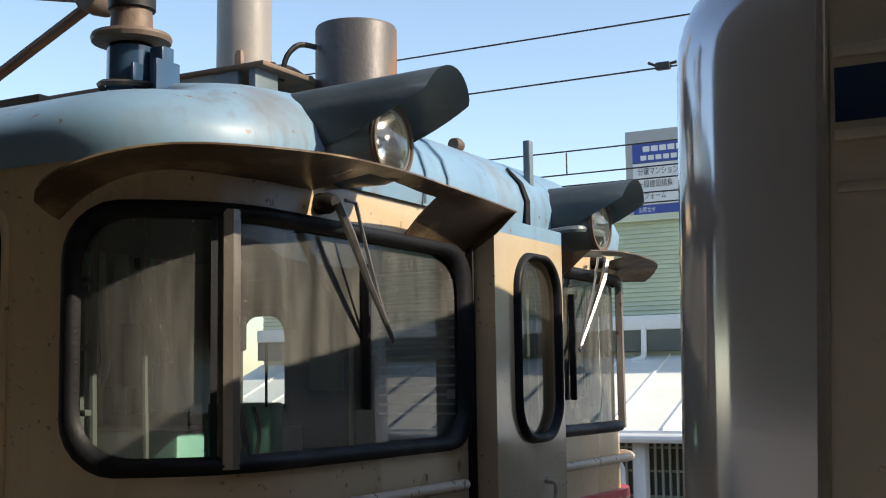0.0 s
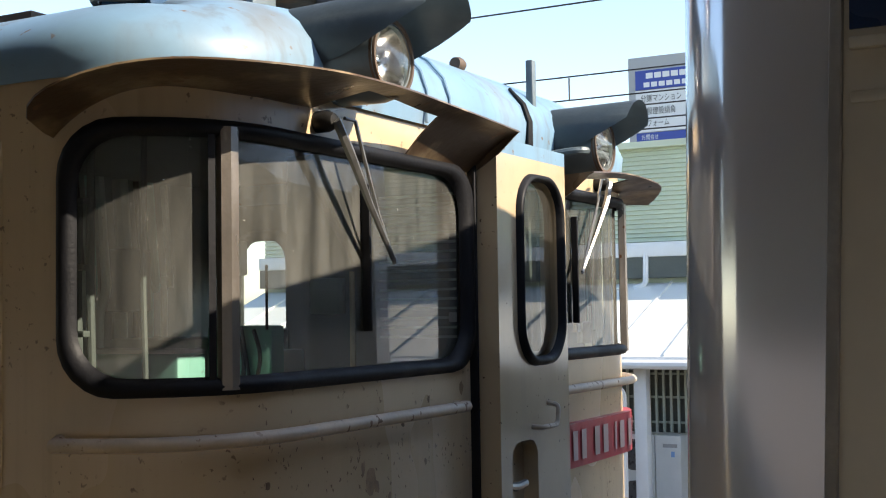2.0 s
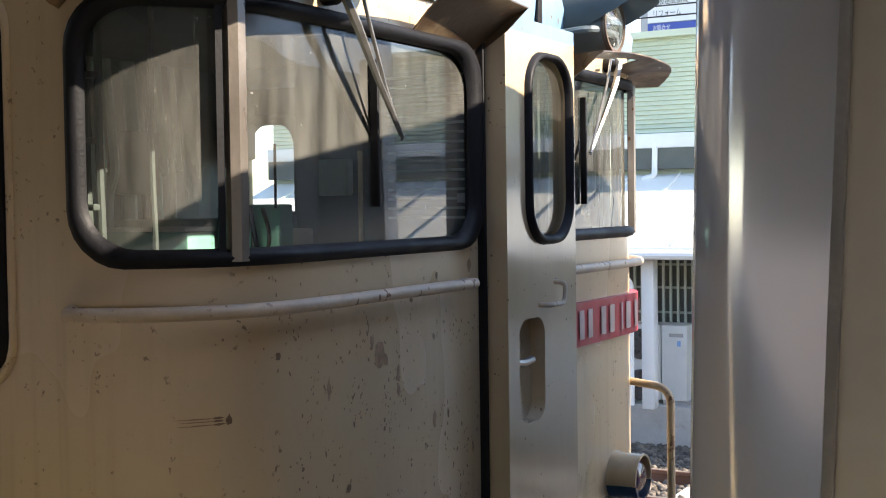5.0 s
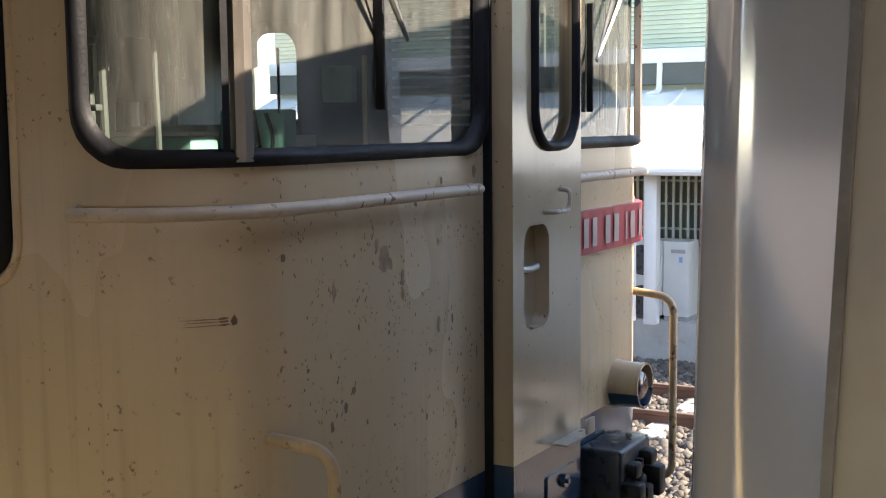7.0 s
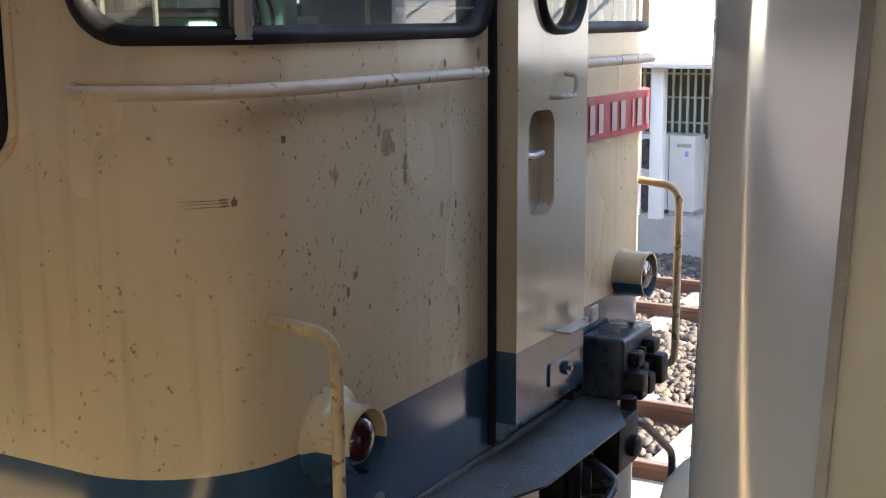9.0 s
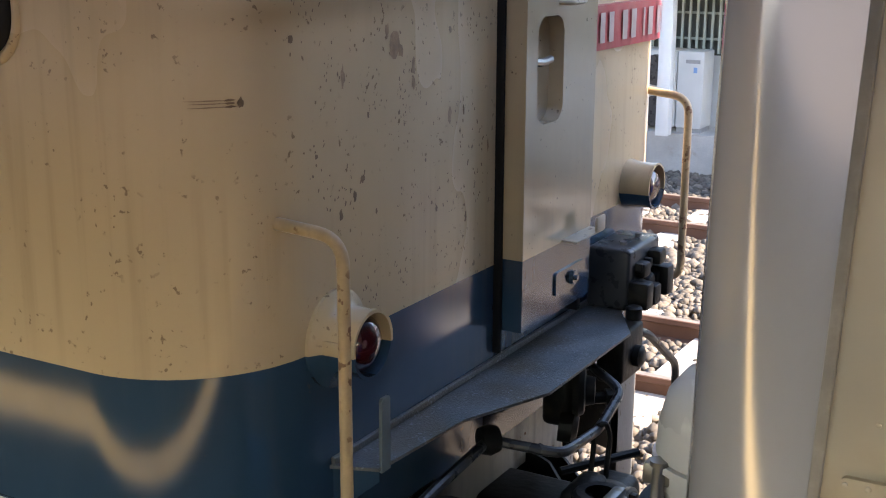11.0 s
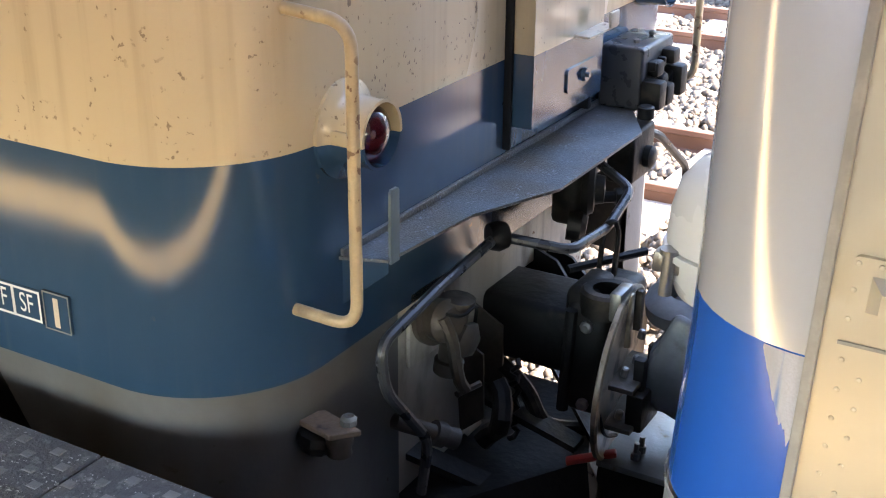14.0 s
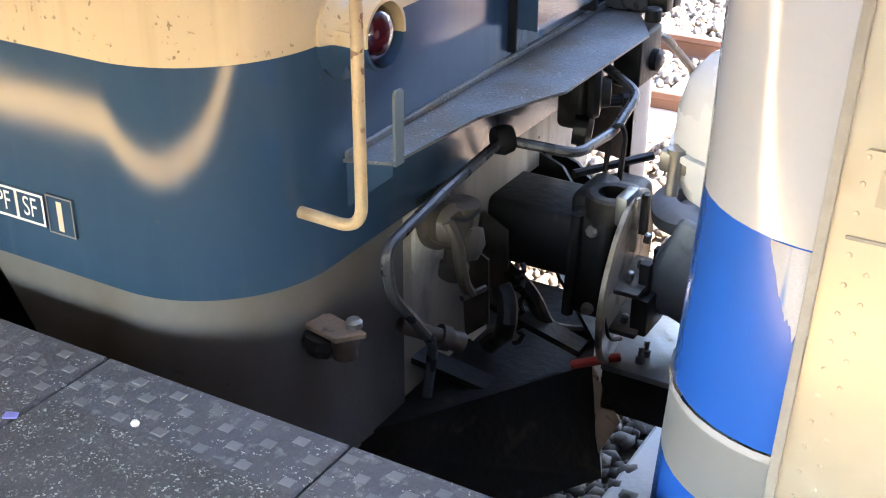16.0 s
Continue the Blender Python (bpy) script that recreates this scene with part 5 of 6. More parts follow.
for y, z, h, w in ((0.50, 0.31, 0.09, 0.07), (0.60, 0.30, 0.07, 0.06), (0.70, 0.31, 0.10, 0.065), (0.55, 0.40, 0.05, 0.04), (0.66, 0.42, 0.05, 0.05)):
    part("socket_cover", box((-1.375, y - 0.03, z), (-1.375 + w, y + 0.03, z + h), 0.012, 2), BLACK, j, "black greasy socket cover")
part("stud", lathe([(0.026, 0), (0.026, 0.035), (0.02, 0.04), (0, 0.04)], (-1.33, 0.42, 0.30), (0, 0, 1), 12), BLACK, loco)
bm = box((-1.46, 0.03, 0.06), (-1.37, 0.11, 0.285), 0.02, 3)
bm = lathe([(0.0, -0.02), (0.07, -0.018), (0.078, 0.0), (0.07, 0.016), (0.045, 0.02), (0.04, 0.045), (0, 0.048)], (-1.36, 0.08, 0.17), (0.9, 0.35, 0), 22, bm)
bm = lathe([(0.05, -0.02), (0.05, 0.02), (0.03, 0.035), (0, 0.036)], (-1.385, 0.05, 0.065), (0.9, 0.3, -0.1), 18, bm)
bm = tube([(-1.38, 0.05, 0.07), (-1.375, 0.06, -0.01)], 0.022, 8, bm)
bm = lathe([(0.018, 0), (0.018, 0.05), (0.026, 0.05), (0.026, 0.07), (0, 0.07)], (-1.35, 0.13, 0.13), (0.8, 0.6, 0), 10, bm)
part("jumper_socket", bm, BLACK, loco, "black jumper socket under the footplate")
bm = box((-1.42, 0.34, 0.10), (-1.33, 0.52, 0.27), 0.015, 3)
bm = lathe([(0.035, 0.0), (0.035, 0.02), (0.02, 0.03), (0, 0.03)], (-1.33, 0.45, 0.17), (1, 0, 0), 14, bm)
part("jumper_socket", bm, BLACK, loco, "black jumper socket under the footplate")

# pilot plough
A, B, C = Vector((-1.62, -1.0, -0.50)), Vector((-1.165, -0.28, -0.49)), Vector((-1.60, 0.86, -0.50))
down = Vector((0.06, -0.02, -0.36))
pl = part("pilot", slab([A, B, B + down, A + Vector((0, 0, -0.40))], Vector((-0.85, 0.5, 0)), 0.014), BLACK, loco, "black steel pilot plough", smooth=False)
part("pilot_blade", slab([(-1.159, -0.30, -0.482), (-1.062, -0.30, -0.639), (-1.126, -0.30, -0.78), (-1.148, -0.30, -0.564)], (0, 1, 0), 0.008), RAIL_GREY, pl, "worn grey blade edge", smooth=False)
part("pilot_blade", slab([B, C, C + Vector((0, 0, -0.40)), B + down], Vector((-0.9, -0.35, 0)), 0.014), BLACK, pl, smooth=False)
part("pilot_top", slab([A, A + (B - A) * 0.72, Vector((-1.6, -0.28, -0.50)), Vector((-1.68, -0.9, -0.50))], (0, 0, -1), 0.01), BLACK, pl, smooth=False)
# added black sheet: stands in for the deep shade inside the plough
part("pilot_floor", slab([(x, y, -0.66) for x, y in ((-1.72, -0.62), (-1.45, -0.62), (-1.27, -0.33), (-1.27, 0.05), (-1.45, 0.34), (-1.72, 0.34))], (0, 0, 1), 0.015), BLACK, pl, "black sheet added to keep the inside of the plough dark", smooth=False)
for p, q in (((-1.52, 0.10, -0.33), (-1.19, -0.16, -0.50)), ((-1.52, -0.30, -0.36), (-1.22, -0.22, -0.50)), ((-1.56, -0.62, -0.40), (-1.36, -0.50, -0.52))):
    p, q = Vector(p), Vector(q)
    part("pilot_stay", slab([p + Vector((0, -0.035, 0)), p + Vector((0, 0.035, 0)), q + Vector((0, 0.035, 0)), q + Vector((0, -0.035, 0))], (0, 0, 1), 0.02), BLACK, pl, "black flat stay", smooth=False)
for x in (-3.2, -5.6, -12.0, -14.4):
    for y in (-0.62, 0.74):
        w = part("wheel", lathe([(0.10, -0.06), (0.50, -0.06), (0.56, -0.05), (0.56, 0.06), (0.2, 0.07), (0, 0.07)], (x, y, -0.39), (0, 1, 0), 40), GREASE_BROWN, loco, "steel running wheel")

# ---- ground, tracks and platform ----
GZ = -1.12
RAIL_Z = -0.95


def plane(name, x0, x1, y0, y1, z, material, label, cat="ground"):
    bm = bmesh.new()
    bm.faces.new([bm.verts.new(p) for p in ((x0, y0, z), (x1, y0, z), (x1, y1, z), (x0, y1, z))])
    return tagged(part(name, bm, material, None, smooth=False), label, cat, kind="structure")


plane("ground", -700, 700, -700, 700, GZ - 0.03, GROUND, "grey-brown ballast and earth of the rail yard")


def track(yc, x0=-60, x1=60):
    t = thing("track", (0, yc, GZ), "pair of rusty rails on ballast beside the locomotive", "track", "tracks", "structure")
    for y in (yc - 0.534, yc + 0.534):
        prof = [(-0.062, -0.155), (0.062, -0.155), (0.062, -0.142), (0.012, -0.125), (0.012, -0.045), (0.032, -0.035), (0.032, -0.004), (0.026, 0), (-0.026, 0), (-0.032, -0.004), (-0.032, -0.035), (-0.012, -0.045), (-0.012, -0.125), (-0.062, -0.142)]
        bm = slab([(x0, y + a, RAIL_Z + b) for a, b in prof], (1, 0, 0), x1 - x0)
        for f in bm.faces:
            f.material_index = 1 if f.calc_center_median().z > RAIL_Z - 0.002 else 0
        part("rail", bm, [RAIL, RAILHEAD], t, smooth=False)
    return t


TRACKS = [track(0.06), track(3.76), track(7.48)]

# ---- the coach coupled in front ----
coach = thing("railway_coach", (10, 0.0, RAIL_Z), "silver passenger coach with bright blue bands and riveted stainless sides", "train coach")
CX, CY, CH, CR = -0.587, -0.12, 1.30, 0.26


def nose(s, d=0.0):
    """The plan of the coach's rounded end; s is the girth from its centre, plus to the platform side."""
    q, g = abs(s), 1 if s >= 0 else -1
    if q <= CH - CR:
        x, y, nx, ny = CX, q, -1, 0
    elif q <= CH - CR + CR * math.pi / 2:
        a = (q - CH + CR) / CR
        x, y, nx, ny = CX + CR - CR * math.cos(a), CH - CR + CR * math.sin(a), -math.cos(a), math.sin(a)
    else:
        x, y, nx, ny = CX + CR + (q - CH + CR - CR * math.pi / 2), CH, 0, 1
    return Vector((x + nx * d, CY - g * (y + ny * d), 0))


C_SEAM = CH - CR + CR * math.pi / 2


def nose_band(z0, z1, d=0.0, dz=0.06):
    bm = bmesh.new()
    n = 70
    zs = [z0 + (z1 - z0) * i / max(1, round((z1 - z0) / dz)) for i in range(max(1, round((z1 - z0) / dz)) + 1)]
    rows = []
    for i in range(n + 1):
        s = -C_SEAM + 2 * C_SEAM * i / n
        row = []
        for z in zs:
            top = max(0.0, (z - 2.05) / 0.58)
            inset = 0.42 * (1 - math.sqrt(max(0.0, 1 - min(1.0, top) ** 4)))
            p = nose(s, d - inset)
            arch = 1 - 0.40 * abs(p.y - 0.05)       # the top of the end is arched
            row.append(bm.verts.new((p.x, p.y, z if z < 2.05 else 2.05 + (z - 2.05) * arch)))
        rows.append(row)
    for a, b in zip(rows, rows[1:]):
        for k in range(len(a) - 1):
            bm.faces.new((a[k], a[k + 1], b[k + 1], b[k]))
    return bm


part("nose", nose_band(0.568, 2.63), SILVER, coach, "smooth silver painted nose", angle=60)
part("nose_band", nose_band(0.205, 0.568, 0.0), COACH_BLUE, coach, "bright blue band round the nose", angle=60)
part("nose_trim", nose_band(0.19, 0.205, 0.006, 0.005), SILVER, coach, "thin silver moulding", angle=60)
part("nose_band", nose_band(0.05, 0.19, 0.0), SILVER_SOFT, coach, "satin silver band", angle=60)
part("nose_band", nose_band(-0.35, 0.05, 0.0), COACH_BLUE, coach, "bright blue band at the foot", angle=60)
side_x = CX + CR
for sign in (1, -1):
    y = CY - sign * CH
    bm = box((side_x + 0.012, min(y, y + sign * 0.05), -0.35), (20, max(y, y + sign * 0.05), 2.25))
    side = part("coach_side", bm, COACH_SIDE, coach, "riveted stainless steel side wall")
    part("side_seal", box((side_x - 0.004, y - 0.012, -0.35), (side_x + 0.012, y + 0.012, 2.3), 0.003), SEAL, coach, "grey rubber seam")
    part("side_stripe", box((side_x + 0.014, y - 0.004 if sign > 0 else y, 1.965), (20, y if sign > 0 else y + 0.004, 2.04)), COACH_NAVY, coach, "navy blue stripe")
prof = [(CH, 2.20), (CH - 0.04, 2.27), (CH - 0.12, 2.31), (CH - 0.6, 2.43), (CH - 0.95, 2.52), (0.12, 2.60), (0, 2.61)]
prof = prof + [(-a, b) for a, b in reversed(prof[:-1])]
part("coach_roof", slab([(-0.24, CY - a + 0.17 * (1 - abs(a) / CH), b) for a, b in prof], (1, 0, 0), 20.2), SILVER_SOFT, coach, "curved silver roof")
part("coach_floor", box((side_x, -1.3, -0.35), (20, 1.3, -0.3)), BLACK, coach)


# coach: door step box, rivets, drip strips, front housing and coupler
def coach_bits():
    y = CY - CH
    h = part("step_box", slab([(x, y - 0.0, z) for x, z in round_rect(side_x + 0.022, side_x + 0.20, 0.635, 0.74, 0.008)], (0, -1, 0), 0.010), COACH_SIDE, coach, "riveted stainless latch box", smooth=False)
    bm = bmesh.new()
    o = [(side_x + 0.05, 0.66), (side_x + 0.19, 0.66), (side_x + 0.19, 0.715), (side_x + 0.05, 0.715)]
    i = [(side_x + 0.07, 0.67), (side_x + 0.185, 0.67), (side_x + 0.185, 0.70), (side_x + 0.07, 0.70)]
    a, b = [bm.verts.new((u, y - 0.0105, v)) for u, v in o], [bm.verts.new((u, y - 0.034, v)) for u, v in i]
    for k in range(4):
        bm.faces.new((a[k], a[(k + 1) % 4], b[(k + 1) % 4], b[k]))
    bm.faces.new(b)
    part("latch_cover", bm, COACH_SIDE, h, smooth=False)
    riv = lathe([(0.0045, 0), (0.0035, 0.0016), (0, 0.0022)], (0, 0, 0), (0, -1, 0), 8)
    me = bpy.data.meshes.new("rivet")
    riv.to_mesh(me)
    riv.free()
    me.materials.append(COACH_SIDE)
    spots = [(side_x + 0.030, z * 0.048 + 0.0) for z in range(0, 13)] + [(side_x + 0.058, z * 0.048 + 0.022) for z in range(0, 12)]
    spots += [(side_x + 0.06 + 0.05 * (k % 2), 0.82 + 0.085 * k) for k in range(12)]
    spots += [(side_x + x, z) for x in (0.029, 0.19) for z in (0.645, 0.69, 0.73)] + [(side_x + 0.06 + 0.04 * k, 0.73) for k in range(3)]
    for x, z in spots:
        r = new("rivet", me)
        r.location = (x, y - (0.010 if 0.63 < z < 0.745 else 0.0), z)
        r.parent = coach
        r.matrix_parent_inverse = Matrix.Translation(-coach.location)
    for z, d in ((1.945, 0.016), (2.06, 0.014), (1.875, 0.006)):
        part("drip_strip", box((side_x + 0.014, y - d, z - 0.008), (20, y, z + 0.008), 0.003), COACH_SIDE, coach, "pressed stainless strip")
    part("side_panel_joint", box((side_x + 0.02, y - 0.003, 0.60), (20, y, 0.606), 0.001), SEAL, coach)
    # front housing with its clamp
    hz = part("front_housing", lathe([(0, 0.672), (0.06, 0.668), (0.105, 0.65), (0.135, 0.61), (0.148, 0.555), (0.15, 0.492), (0.138, 0.488)], (-0.60, -0.865, 0), (0, 0, 1), 40), HOUSING, coach, "white rounded front housing with a metal clamp", angle=50)
    part("housing_foot", lathe([(0.138, 0.489), (0.156, 0.487), (0.156, 0.472), (0.142, 0.468), (0.14, 0.43), (0.118, 0.385), (0.07, 0.37), (0, 0.368)], (-0.60, -0.865, 0), (0, 0, 1), 40), HOUSING, hz, "pale lower half of the housing", angle=40)
    bm = box((-0.745, -0.975, 0.44), (-0.675, -0.935, 0.485), 0.008)
    bm = lathe([(0.013, -0.05), (0.013, 0.035), (0.02, 0.036), (0.02, 0.046), (0, 0.047)], (-0.71, -0.975, 0.45), (0, 0, 1), 14, bm)
    part("housing_clamp", bm, STEEL, hz, "steel toggle clamp")
    # unseen dark sheets on the coach's end, added to darken reflections in the cab glass
    part("windscreen", box((CX - 0.004, -1.02, 0.31), (CX - 0.001, 0.88, 2.05)), FRONT_DARK, coach, "unseen dark panel added to darken the cab glass reflections")
    part("front_skirt", box((CX - 0.004, -1.02, -0.33), (CX - 0.001, 0.88, 0.30)), BLACK, coach, "unseen black lower panel added to darken reflections")
    cp = part("coach_coupler", box((-0.97, -0.24, -0.32), (-0.60, 0.12, -0.10), 0.05, 3), CAST, coach, "cast steel coupler of the coach")
    bm = lathe([(0.10, 0.0), (0.12, 0.01), (0.12, 0.05), (0.09, 0.07), (0.05, 0.07), (0.045, 0.03), (0, 0.03)], (-0.93, -0.02, -0.09), (-0.1, -0.25, 1), 24)
    part("coupler_saddle", bm, CAST, cp, "grey cast saddle")
    part("coupler_cheek", box((-0.95, -0.27, -0.30), (-0.72, -0.235, -0.02), 0.02, 3, turn=Matrix.Rotation(0.35, 3, "Y")), CAST, cp)
    part("coupler_pin", lathe([(0.014, 0), (0.014, 0.02), (0.008, 0.025), (0, 0.025)], (-0.93, -0.06, -0.03), (0, 0, 1), 10), STEEL, cp)
    part("coupler_plate", box((-1.03, -0.34, -0.46), (-0.66, 0.05, -0.44), 0.004), STEEL, cp, "bare steel plate")
    bm = None
    for yy in (-0.28, -0.24):
        bm = lathe([(0.014, 0), (0.014, 0.02), (0.008, 0.022), (0.008, 0.05), (0, 0.05)], (-0.94, yy, -0.44), (0, 0, 1), 8, bm)
    part("plate_bolt", bm, STEEL, cp)
    part("bracket_beam", box((-1.04, -0.3, -0.62), (-0.66, 0.1, -0.47), 0.01), BLACK, cp)
    part("cock_handle", box((-1.12, -0.34, -0.455), (-0.98, -0.31, -0.437), 0.006, turn=Matrix.Rotation(0.45, 3, "Z") @ Matrix.Rotation(-0.25, 3, "Y")), RED_COCK, coach, "small red cock handle")
    part("coach_bogie", box((1.2, -1.0, -0.85), (4.2, 1.0, -0.35), 0.03), BLACK, coach, "black bogie")
    # pale scratched patch on the blue band, ragged along its lower edge
    bm = bmesh.new()
    n, rows = 24, []
    random.seed(5)
    for i in range(n + 1):
        t = i / n
        s = C_SEAM - 0.004 - 0.082 * t
        low = 0.405 + 0.155 * t ** 1.6 + random.uniform(-0.014, 0.014) * (1 - t)
        rows.append([bm.verts.new(Vector((*nose(s, 0.0012)[:2], z))) for z in (low, 0.566)])
    for a, b in zip(rows, rows[1:]):
        bm.faces.new((a[0], b[0], b[1], a[1]))
    part("scuffed_patch", bm, mat("pale_scratched_paint", (0.42, 0.44, 0.52), 0.4, 0.1, vary=0.25, scale=30, stretch=0.1, dirt=(0.10, 0.2, 0.5), dirt_at=0.62, dirt_scale=40), coach, "pale patch with upright scratches")


coach_bits()
def coach_lean(x, z):
    """How far the end of the coach leans at a height: its foot comes forward, the seam of the side stands straighter."""
    w = min(1.0, max(0.0, (x - CX) / CR))
    return 0.02 * (z - 2.05) + 0.04 * min(0.0, z - 0.5) + w * 0.02 * min(1.0, max(0.0, (z - 0.6) / 0.7))


for ob in coach.children_recursive:
    if ob.name.startswith("rivet"):
        ob.location.x += coach_lean(ob.location.x, ob.location.z)
    else:
        for v in ob.data.vertices:
            v.co.x += coach_lean(v.co.x, v.co.z)

# ---- platform ----
PLAT_Y = -1.498
plat = thing("platform", (0, -4, GZ), "worn dark concrete platform with studded edge slabs", "platform", kind="structure")
part("platform_body", box((-40, -8.2, GZ - 0.02), (40, PLAT_Y - 0.61, -0.004)), CONCRETE, plat)
part("edge_wall", box((-40, PLAT_Y - 0.60, GZ - 0.02), (40, PLAT_Y - 0.06, -0.09)), CONCRETE, plat)
slab_me = None
for k in range(-14, 14):
    x0 = -1.75 + 0.61 * k
    if slab_me is None:
        bm = box((0.003, PLAT_Y - 0.60, -0.09), (0.607, PLAT_Y, 0.0), 0.004, 1)
        ob = part("edge_slab", bm, CONCRETE, plat, smooth=False)
        slab_me = ob.data
    else:
        ob = new("edge_slab", slab_me)
        ob.parent = plat
        ob.matrix_parent_inverse = Matrix.Translation(-plat.location)
    ob.location.x = x0
    part("grit_strip", box((x0 + 0.008, PLAT_Y - 0.595, -0.01), (x0 + 0.602, PLAT_Y - 0.178, 0.0012), 0.001, 1), GRIT, plat, "rough exposed aggregate", smooth=False)
bm = bmesh.new()
a = [bm.verts.new((sx * 0.0155, sy * 0.0135, 0)) for sx, sy in ((-1, -1), (1, -1), (1, 1), (-1, 1))]
b = [bm.verts.new((sx * 0.012, sy * 0.0105, 0.003)) for sx, sy in ((-1, -1), (1, -1), (1, 1), (-1, 1))]
bm.faces.new(b)
for k in range(4):
    bm.faces.new((a[k], a[(k + 1) % 4], b[(k + 1) % 4], b[k]))
first = part("stud", bm, BUMP, plat, smooth=False)
stud_me = first.data
bpy.data.objects.remove(first)
random.seed(3)
for k in range(-3, 3):
    for i in range(6):
        for jrow in range(4):
            if random.random() < 0.04:
                continue
            ob = new("stud", stud_me)
            ob.parent = plat
            ob.matrix_parent_inverse = Matrix.Translation(-plat.location)
            ob.location = (-1.727 + 0.61 * k + 0.1 * i + 0.051 * (jrow % 2), PLAT_Y - 0.039 - 0.0375 * jrow, -0.0005 - random.uniform(0, 0.0015))
# pale strip out of view, added to brighten the band mirrored in the blue paint
part("safety_line", box((-40, -2.42, -0.03), (40, -2.09, 0.0015), 0.0), REFLECT_STRIP, plat, "worn pale yellow strip, unseen, added to reflect in the blue side", smooth=False)
# unseen canopy, added to shade the platform; its hanging sheet limits light from behind
canopy = thing("platform_canopy", (10, -4, 0), "plain unseen canopy added to shade the platform", "canopy", kind="structure")
part("canopy_sheet", box((-30, -8.0, 3.0), (40, -1.50, 3.06)), SHADE_SHEET, canopy)
part("valance", box((-30, -8.0, 1.3), (40, -7.95, 3.0)), SHADE_SHEET, canopy)
part("canopy_post", box((4, -4.1, 0), (4.15, -3.95, 3.0), 0.01), SHADE_SHEET, canopy)
tagged(part("litter", slab([(-1.775, -1.752, 0.0015), (-1.75, -1.742, 0.0015), (-1.74, -1.757, 0.0015), (-1.765, -1.772, 0.0015)], (0, 0, 1), 0.003), mat("blue_wrapper", (0.25, 0.25, 0.6), 0.4)), "small blue scrap of wrapper lying on the platform", "litter")
tagged(part("pebble", lathe([(0, 0), (0.008, 0.001), (0.009, 0.006), (0.005, 0.011), (0, 0.012)], (-1.531, -1.656, 0.0), (0, 0, 1), 8), WHITE), "small white pebble lying on the platform", "pebble")

# ---- buildings across the tracks ----
tagged(part("pavement", box((-60, 9.75, GZ - 0.05), (60, 60, -0.65), 0.01), SLEEPER), "raised concrete strip behind the far track", "pavement", kind="structure")


def building():
    b = thing("station_building", (-4, 11.5, -0.65), "pale green sided building with a low white metal roof", "building")
    x0, x1 = -11.0, 15.0
    upper = part("upper_wall", box((x0, 11.6, 1.9), (x1, 16.0, 3.62)), GREEN_WALL, b, "pale green horizontal metal siding")
    n = 21
    me = None
    for k in range(n):
        z = 2.43 + 0.0565 * k
        if me is None:
            bm = slab([(x0, 11.60, 0.0), (x0, 11.572, 0.006), (x0, 11.592, 0.048), (x0, 11.60, 0.05)], (1, 0, 0), x1 - x0)
            ob = part("siding_rib", bm, GREEN_WALL, upper, smooth=False)
            me = ob.data
        else:
            ob = new("siding_rib", me)
            ob.parent = upper
        ob.location.z = z
    part("roof_edge", box((x0, 11.5, 3.60), (x1, 16.1, 3.68)), GREEN_WALL, b)
    part("upper_gutter", box((x0, 11.42, 2.24), (x1, 11.60, 2.42), 0.02), WHITE_TRIM, b, "white gutter")
    # dark strip that paints in the shaded gap below the gutter
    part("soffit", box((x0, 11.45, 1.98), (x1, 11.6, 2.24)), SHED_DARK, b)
    # lower lean-to roof in sheets with standing seams
    slope = (11.55, 1.92), (9.35, 1.10)
    for k in range(42):
        xa = x0 + 0.62 * k
        part("roof_sheet", slab([(xa, *slope[0]), (xa + 0.60, *slope[0]), (xa + 0.60, *slope[1]), (xa, *slope[1])], (0, 0, -1), 0.02), WHITE_ROOF, b, smooth=False)
        part("roof_seam", slab([(xa + 0.6, *slope[0]), (xa + 0.62, *slope[0]), (xa + 0.62, *slope[1]), (xa + 0.6, *slope[1])], (0, 0, 1), 0.025), WHITE_ROOF, b, smooth=False)
    part("fascia", box((x0, 9.30, 0.98), (x1, 9.36, 1.10), 0.008), WHITE_TRIM, b, "white fascia board")
    part("eaves_gutter", tube([(x0, 9.27, 1.02), (x1, 9.27, 1.02)], 0.05, 10), WHITE_TRIM, b)
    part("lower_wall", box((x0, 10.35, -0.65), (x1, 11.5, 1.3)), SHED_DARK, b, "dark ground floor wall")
    part("wall_panel", box((x0, 10.31, -0.65), (x1, 10.35, 0.15)), AC_WHITE, b, "grey lower wall panel")
    for k in range(7):
        post = part("post", box((-4.585 + 2.4 * (k - 3), 9.5, -0.65), (-4.445 + 2.4 * (k - 3), 9.64, 1.0), 0.01), WHITE_TRIM, b, "white painted post")
    part("downpipe", tube(smooth_line([(-4.78, 9.3, 1.0), (-4.78, 9.32, 0.82), (-4.68, 9.42, 0.72), (-4.68, 9.42, -0.6)], 0.06), 0.04, 10), WHITE_TRIM, b, "white downpipe")
    part("downpipe", tube(smooth_line([(-5.1, 11.45, 2.3), (-5.1, 11.42, 1.9), (-5.25, 11.4, 1.86)], 0.05), 0.035, 10), WHITE_TRIM, b, "white downpipe")
    for k in range(30):
        part("window_bar", box((-5.2 + 0.085 * k, 10.24, 0.18), (-5.175 + 0.085 * k, 10.27, 1.02)), LATTICE, b)
    for z in (0.32, 0.60, 0.86):
        part("window_rail", box((-5.2, 10.27, z), (-2.6, 10.29, z + 0.025)), LATTICE, b)


building()


